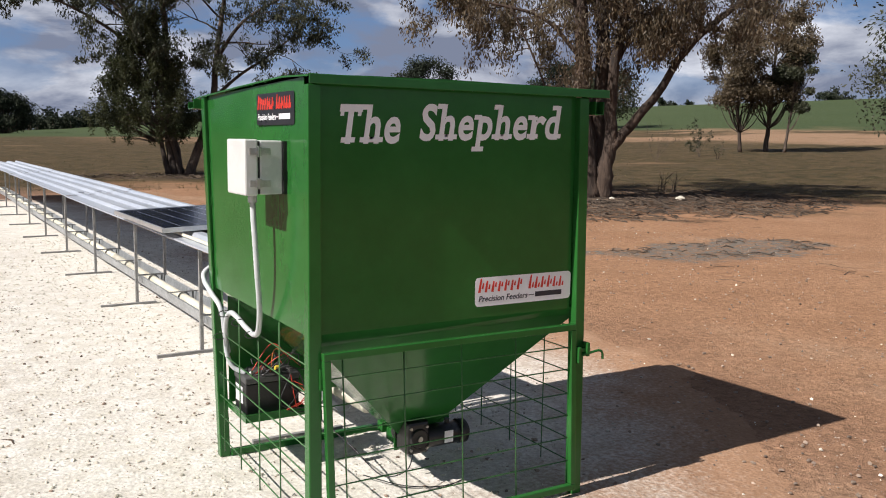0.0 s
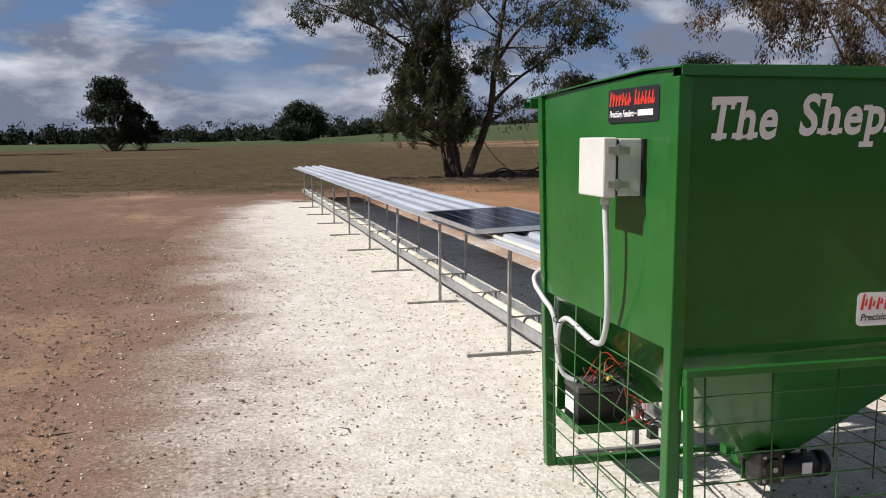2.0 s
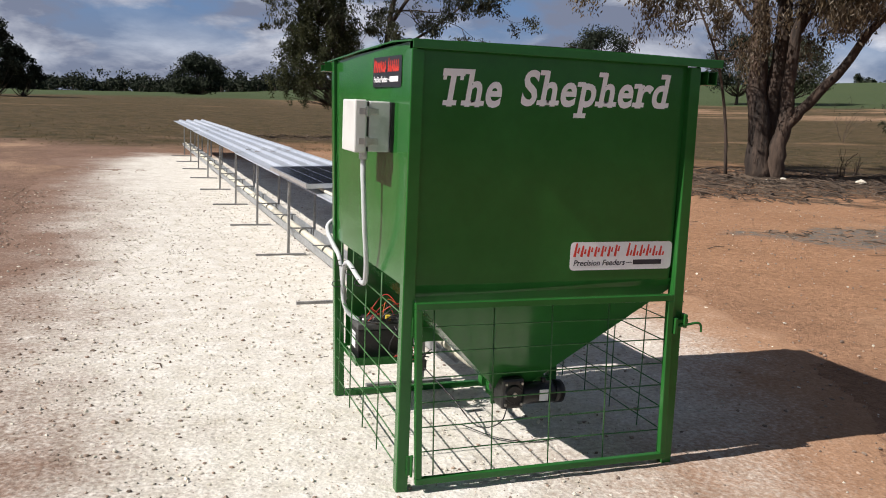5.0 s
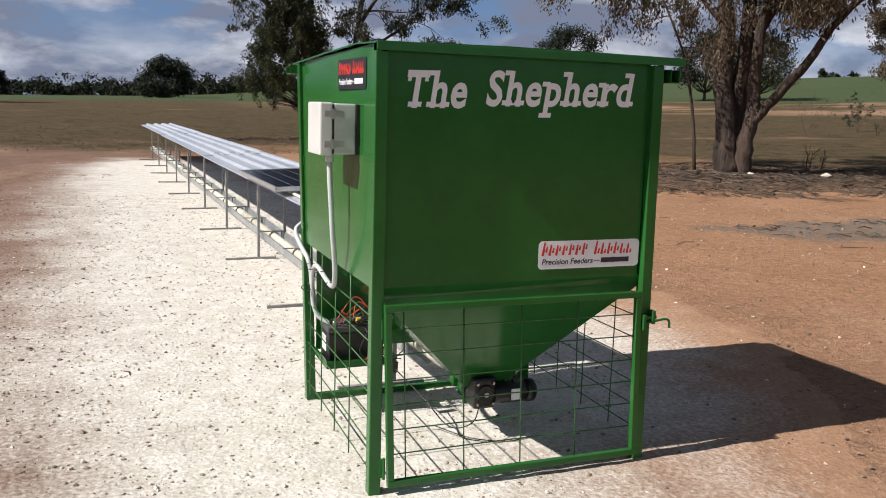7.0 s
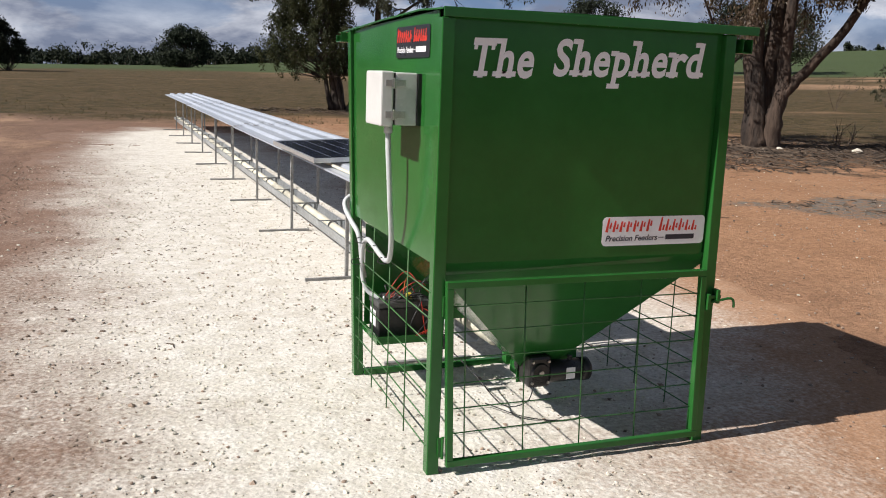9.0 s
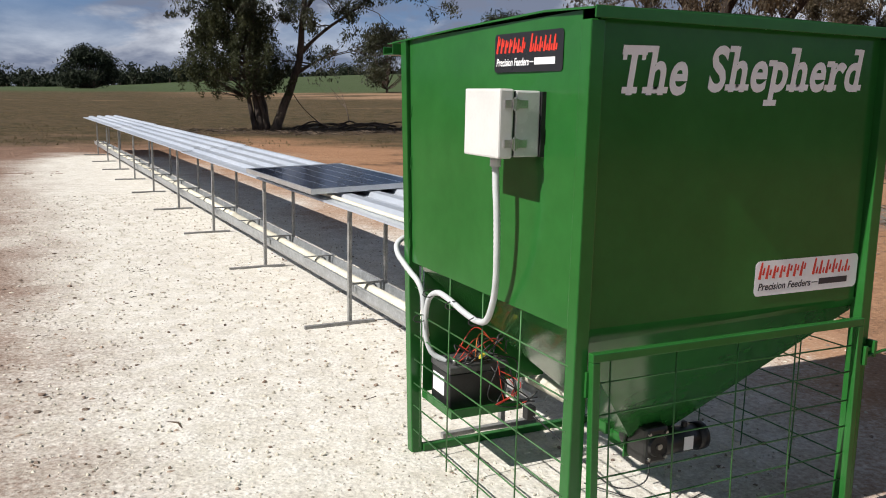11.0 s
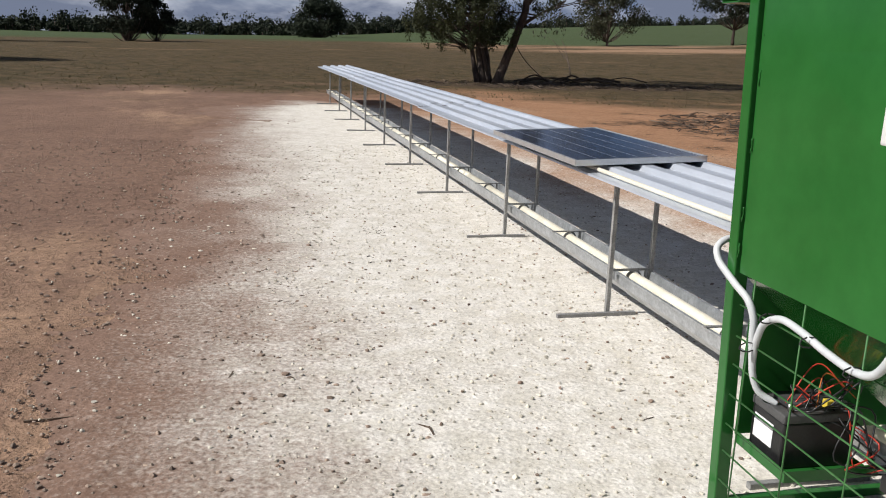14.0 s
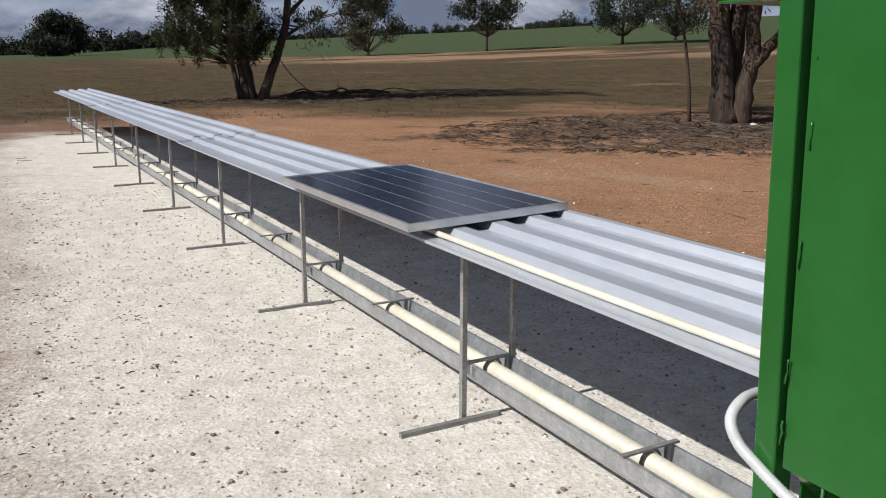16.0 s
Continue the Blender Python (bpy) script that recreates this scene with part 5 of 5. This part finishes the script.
def build_far_trees():
    def put(az, r, *a, **k):
        x, y = polar(az, r, 2.8 if az > 45 or az < 10 else 0.0)
        return simple_tree(*a[:2], foot(x, y) @ turned(az), *a[2:], **k)
    put(49.8, 70, "gum_tree", "bronze-leaved young gum with a pale slim trunk", 10.6, 5.2, 2.6, 31, LEAF_RED, BARK_PALE, 0.22, 20000, 0.17, lean=-0.7, lumps=52)
    put(51.3, 72, "gum_tree", "tall grey-green gum with two dark stems", 13.6, 5.6, 3.2, 32, LEAF_RED, BARK_DARK, 0.22, 20000, 0.22, lean=0.4, lumps=52)
    put(52.4, 71, "gum_tree", "small dark gum beside a taller one", 8.2, 3.4, 2.6, 33, LEAF_GUM, BARK_DARK, 0.24, 9000, 0.13, lean=0.7, lumps=22)
    put(62.6, 46, "gum_tree", "leafy grey-green gum with low hanging crown", 11.5, 8.4, 1.2, 34, LEAF_GUM, BARK_PALE, 0.20, 18000, 0.25, lumps=46)
    put(-8.7, 116, "gum_tree", "tall rounded dark gum standing alone in pasture", 9.6, 7.0, 0.1, 35, LEAF_FAR, BARK_DARK, 0.36, 17000, 0.22, lumps=70, dome=0.8)
    put(-7.0, 117, "gum_tree", "small dark tree against a larger gum", 6.2, 4.0, 0.1, 36, LEAF_FAR, BARK_DARK, 0.34, 7000, 0.15, lumps=34, dome=0.5)
    put(3.15, 196, "gum_tree", "broad round-topped gum in the far pasture", 8.8, 11.8, 0.2, 37, LEAF_FAR, BARK_DARK, 0.55, 13000, 0.3, lumps=70, dome=1.0)
    put(22.1, 130, "gum_tree", "spreading gum with drooping crown near the crop", 9.3, 10.0, 1.2, 38, LEAF_GUM, BARK_DARK, 0.36, 11000, 0.25, lumps=44)
    put(29.9, 140, "gum_tree", "tall spreading gum with a pale trunk near the crop", 12.4, 11.5, 3.6, 39, LEAF_FAR, BARK_PALE, 0.38, 12000, 0.28, lumps=40)
    put(38.7, 150, "gum_tree", "broad dark gum at the foot of the green hill", 11.5, 12.0, 2.4, 40, LEAF_FAR, BARK_DARK, 0.40, 12000, 0.3, lumps=42)
    put(42.0, 150, "gum_tree", "broad grey-green gum at the foot of the hill", 11.0, 12.5, 2.0, 41, LEAF_GUM, BARK_DARK, 0.40, 12000, 0.3, lumps=42)
    for x, y, h in ((-36.0, 98.0, 13.5), (-24.5, 45.0, 10.5)):
        simple_tree("gum_tree", "tall grey-green gum standing alone at the edge of the pasture", foot(x, y), h, h * 0.7, 2.5, int(h), LEAF_GUM, BARK_DARK, 0.4, 6000, 0.25, lumps=36)
    # woods along the horizon and on the crest
    rng = np.random.default_rng(77)
    pts, wood = [], Shape()
    spans = [(-26, 14, 330, 150, 3.4, 7.5), (-26, 14, 360, 240, 3.6, 6.0), (10, 36, 470, 230, 3.4, 8.0), (54.4, 56.0, 420, 7, 6.5, 9.0), (44.4, 47.0, 430, 8, 3.5, 6.0), (36, 42, 440, 14, 4.0, 7.0), (-60, -26, 330, 120, 3.0, 6.5), (62, 120, 430, 60, 5.0, 9.0)]
    for a0, a1, r, count, h0, h1 in spans:
        for k in range(count):
            az, rr = rng.uniform(a0, a1), r * rng.uniform(0.97, 1.12)
            x, y = polar(az, rr)
            z = ground_z(x, y)
            h = rng.uniform(h0, h1) * (1.5 if rng.random() < 0.10 else 1.0) * (0.85 + 0.75 * noise.noise((az * 0.55, r * 0.1, 3.0)))
            wd = h * rng.uniform(0.6, 1.3)
            wood.tube([(x, y, z - 0.3), (x + 0.1, y, z + h * 0.6)], [0.25, 0.1], 5)
            for lobe in range(5):
                c = np.array([x, y, z + h * 0.48]) + rng.normal(size=3) * np.array([wd * 0.42, wd * 0.42, h * 0.20])
                n = 64
                d = rng.normal(size=(n, 3)); d /= np.linalg.norm(d, axis=1)[:, None]
                pts.append(c + d * rng.uniform(0.2, 1.1, n)[:, None] * np.array([wd * 0.36, wd * 0.36, h * 0.30]))
    woods = thing("far_woods", "dark line of bush along the horizon and hill crest", "woods", kind="stuff")
    part("trunks", wood, BARK_DARK, woods)
    part("foliage", leaf_mesh("foliage", np.concatenate(pts), 0.80, 5, LEAF_FAR, 0.2, 0.9), None, woods)


build_tree_forked()
build_tree_leaning()
build_far_trees()


# ---- ground litter ----
def pebbles(name, label, spots, mat, seed):
    """Many small angular stones in one mesh."""
    rng = np.random.default_rng(seed)
    base = bmesh.new()
    bmesh.ops.create_icosphere(base, subdivisions=1, radius=1.0)
    bv = np.array([tuple(v.co) for v in base.verts])
    bf = np.array([[v.index for v in f.verts] for f in base.faces])
    base.free()
    n = len(spots)
    shape = bv[None] * rng.uniform(0.65, 1.25, (n, len(bv), 1))
    sc = np.array([s[3] for s in spots])[:, None, None] * rng.uniform(0.6, 1.2, (n, 1, 3)) * np.array([1, 1, 0.7])
    v = shape * sc + np.array([s[:3] for s in spots])[:, None, :]
    f = bf[None] + (np.arange(n) * len(bv))[:, None, None]
    me = bpy.data.meshes.new(name)
    me.from_pydata(v.reshape(-1, 3).tolist(), [], f.reshape(-1, 3).tolist())
    me.materials.append(mat)
    return tagged(part(name, me, None), label, "stones", kind="stuff")


def scatter():
    rnd = random.Random(55)
    pale, dark = [], []
    for k in range(52000):
        y = -2.5 + 14 * rnd.random() ** 1.5
        x = rnd.uniform(-2.6, 3.2)
        d = pad_inside(x, y)
        if d < 0.3 and x > 0.8 and rnd.random() < 0.75:
            continue
        r = 0.0028 + 0.011 * rnd.random() ** 5
        if d > 0.1:
            (dark if rnd.random() < 0.16 else pale).append((x, y, 0.0 + r * 0.25, r))
        else:
            (dark if rnd.random() < 0.86 else pale).append((x, y, -0.004 + r * 0.25, r * 1.1))
    for k in range(19000):
        x, y = rnd.uniform(-6.0, -0.9), -2.0 + 14 * rnd.random() ** 1.3
        r = 0.0032 + 0.016 * rnd.random() ** 6
        (dark if rnd.random() < 0.96 else pale).append((x, y, -0.010 + r * 0.3, r))
    for k in range(9000):
        x, y = rnd.uniform(1.6, 12), -1.5 + 14 * rnd.random() ** 1.2
        r = 0.004 + 0.018 * rnd.random() ** 5
        (dark if rnd.random() < 0.86 else pale).append((x, y, -0.010 + r * 0.3, r * 0.8))
    # larger lumps along the pad's rim
    for k in range(260):
        y = rnd.uniform(-1, 19.5)
        x = lerp_table(PAD_LEFT, y) + rnd.gauss(-0.1, 0.3)
        r = rnd.uniform(0.009, 0.024)
        (pale if rnd.random() < 0.35 else dark).append((x, y, -0.008 + r * 0.3, r))
    pebbles("pale_stones", "pale limestone chips strewn over pad and dirt", pale, STONE_PALE, 1)
    pebbles("dark_stones", "small brown stones strewn over pad and dirt", dark, STONE_DARK, 2)
    # bark strips and twigs
    s = Shape()
    def stick(x, y, ln, r, lift=0.0):
        a = rnd.uniform(0, math.pi)
        z = ground_z(x, y) + r
        d = Vector((math.cos(a), math.sin(a), 0)) * ln / 2
        p = Vector((x, y, z))
        s.tube([p - d, p + Vector((rnd.gauss(0, .08) * ln, rnd.gauss(0, .08) * ln, lift * rnd.random())), p + d], [r, r * 0.9, r * 0.5], 4)
    for k in range(2600):
        a, q = rnd.uniform(0, 2 * math.pi), rnd.random() ** 0.8
        stick(14.5 + 8.0 * q * math.cos(a), 15.0 + 5.4 * q * math.sin(a), rnd.uniform(0.1, 0.7), rnd.uniform(0.006, 0.018), 0.06)
    for k in range(520):
        a, q = rnd.uniform(0, 2 * math.pi), math.sqrt(rnd.random())
        stick(9.8 + 7.5 * q * math.cos(a), 32.0 + 2.6 * q * math.sin(a), rnd.uniform(0.15, 0.7), rnd.uniform(0.008, 0.02), 0.08)
    for k in range(70):
        a, q = rnd.uniform(0, 2 * math.pi), math.sqrt(rnd.random())
        stick(9.3 + 2.2 * q * math.cos(a), 6.2 + 0.9 * q * math.sin(a), rnd.uniform(0.08, 0.4), rnd.uniform(0.004, 0.012), 0.03)
    for k in range(60):
        stick(rnd.uniform(4, 14), rnd.uniform(3, 14), rnd.uniform(0.1, 0.5), rnd.uniform(0.003, 0.006), 0.02)
    for k in range(60):
        x, y = rnd.uniform(-2.5, 0.2), rnd.uniform(-1.5, 14)
        stick(x, y, rnd.uniform(0.03, 0.16), 0.0025, 0.01)
    for x, y in ((-0.60, 4.74), (-1.27, 6.33), (-0.59, 5.5), (-0.59, 5.74), (-1.45, 3.9), (-0.9, 9.0)):
        for k in range(60):
            stick(x + rnd.gauss(0, 0.14), y + rnd.gauss(0, 0.12), rnd.uniform(0.02, 0.09), rnd.uniform(0.002, 0.004), 0.012)
    for x, y, ln in ((-1.38, 0.41, 0.11), (-0.9, 1.9, 0.16), (0.1, 1.9, 0.10), (-1.7, 2.6, 0.14), (-2.4, 2.2, 0.2)):
        stick(x, y, ln, 0.006, 0.01)
    tagged(part("bark_litter", s, DEBRIS, None), "fallen bark strips and twigs on the dirt", "litter", kind="stuff")
    # dry tufts over the pasture
    rng = np.random.default_rng(12)
    n = 13000
    az, r = np.radians(rng.uniform(-24, 64, n)), 25 + 80 * rng.random(n) ** 1.1
    c = []
    for a, q in zip(az, r):
        x, y = -1.2 + q * math.sin(a), -1.5 + q * math.cos(a)
        if math.hypot(x - 14.5, y - 15) < 7.5:
            continue
        z = ground_z(x, y)
        for j in range(3):
            c.append((x + rng.normal() * 0.05, y + rng.normal() * 0.05, z + 0.03))
    tagged(part("pasture_tufts", leaf_mesh("pasture_tufts", c, 0.060, 3, DRY_GRASS, -1.2, 0.35), None), "short dry grass tufts over the pasture", "grass", kind="stuff")


scatter()


def rock(x, y, r, seed, label, mat):
    bm = bmesh.new()
    bmesh.ops.create_icosphere(bm, subdivisions=3, radius=r)
    for v in bm.verts:
        v.co *= 1 + 0.35 * noise.noise(v.co * (1.6 / r) + Vector((seed, 0, 0)))
        v.co.z *= 0.62
    me = bpy.data.meshes.new("rock"); bm.to_mesh(me); bm.free()
    me.materials.append(mat)
    tagged(part("rock", me, None, at=Matrix.Translation((x, y, ground_z(x, y) + r * 0.3))), label, "rock", "rocks under the tree")


rock(17.3, 14.8, 0.13, 1, "whitish rounded rock lying on leaf litter", STONE_PALE)
rock(15.3, 15.5, 0.09, 4, "whitish rock at the foot of the gum", STONE_PALE)
rock(14.5, 15.2, 0.06, 7, "small pale rock near the gum trunk", STONE_PALE)


def shrub(x, y, h, seed, label, leaves=0, size=0.06, name="shrub", lean=0.3):
    t = Tree(seed)
    for k in range(5):
        a = t.rnd.uniform(0, 2 * math.pi)
        t.grow((0.03 * k, 0, 0), (lean * math.cos(a), lean * math.sin(a), 1), h * t.rnd.uniform(0.6, 1.0), 0.014, 1, 0.1, 0.7, 3)
    ob = thing(name, label, "shrub", foot(x, y))
    part("stem", t.wood, BARK_DARK, ob)
    if leaves:
        part("foliage", leaf_mesh("foliage", t.crown(leaves, h * 0.12), size, seed, LEAF_GUM), None, ob)


shrub(18.6, 16.9, 0.65, 61, "bare dead sapling standing in leaf litter")
shrub(20.2, 18.0, 0.6, 62, "leafless brittle shrub beside the gum shade")
x, y = polar(47.3, 62, 2.8); shrub(x, y, 1.8, 63, "small rounded grey-green shrub in pasture", 24, 0.16)
x, y = polar(44.6, 55, 2.8); shrub(x, y, 1.9, 64, "spindly sapling with few leaves", 3, 0.14)
x, y = polar(48.4, 58, 2.8); shrub(x, y, 1.0, 65, "low sparse shrub in dry pasture", 4, 0.12)


def fallen_log():
    heap = thing("fallen_branches", "heap of grey fallen branches beside the gum", "branches")
    rnd = random.Random(14)
    for k in range(11):
        x, y = 9.6 + rnd.uniform(-1.2, 3.0), 34.2 + rnd.uniform(-0.8, 0.8)
        a = rnd.uniform(-0.5, 0.5)
        ln = rnd.uniform(0.8, 2.6)
        p = Vector((x, y, ground_z(x, y) + 0.06))
        s = Shape().tube(smooth_line([p, p + Vector((ln * 0.5, ln * 0.5 * a, 0.10 + 0.2 * rnd.random())), p + Vector((ln, ln * a, 0.05))], 3), 0.05 * rnd.uniform(0.4, 1.2), 6)
        part("branch", s, DEBRIS, heap)
    s = Shape().tube(smooth_line([(8.6, 34.0, 1.7), (9.2, 34.0, 0.9), (10.2, 34.0, 0.05)], 4), 0.018, 6)
    part("branch", s, DEBRIS, heap)
    t = Tree(71)
    t.grow((0, 0, 0), (0, 0, 1), 2.3, 0.03, 1, 0.2, 0.5, 3)
    ob = thing("sapling", "thin bare sapling standing in pasture", "sapling", foot(13.0, 39.0))
    part("stem", t.wood, BARK_DARK, ob)


fallen_log()
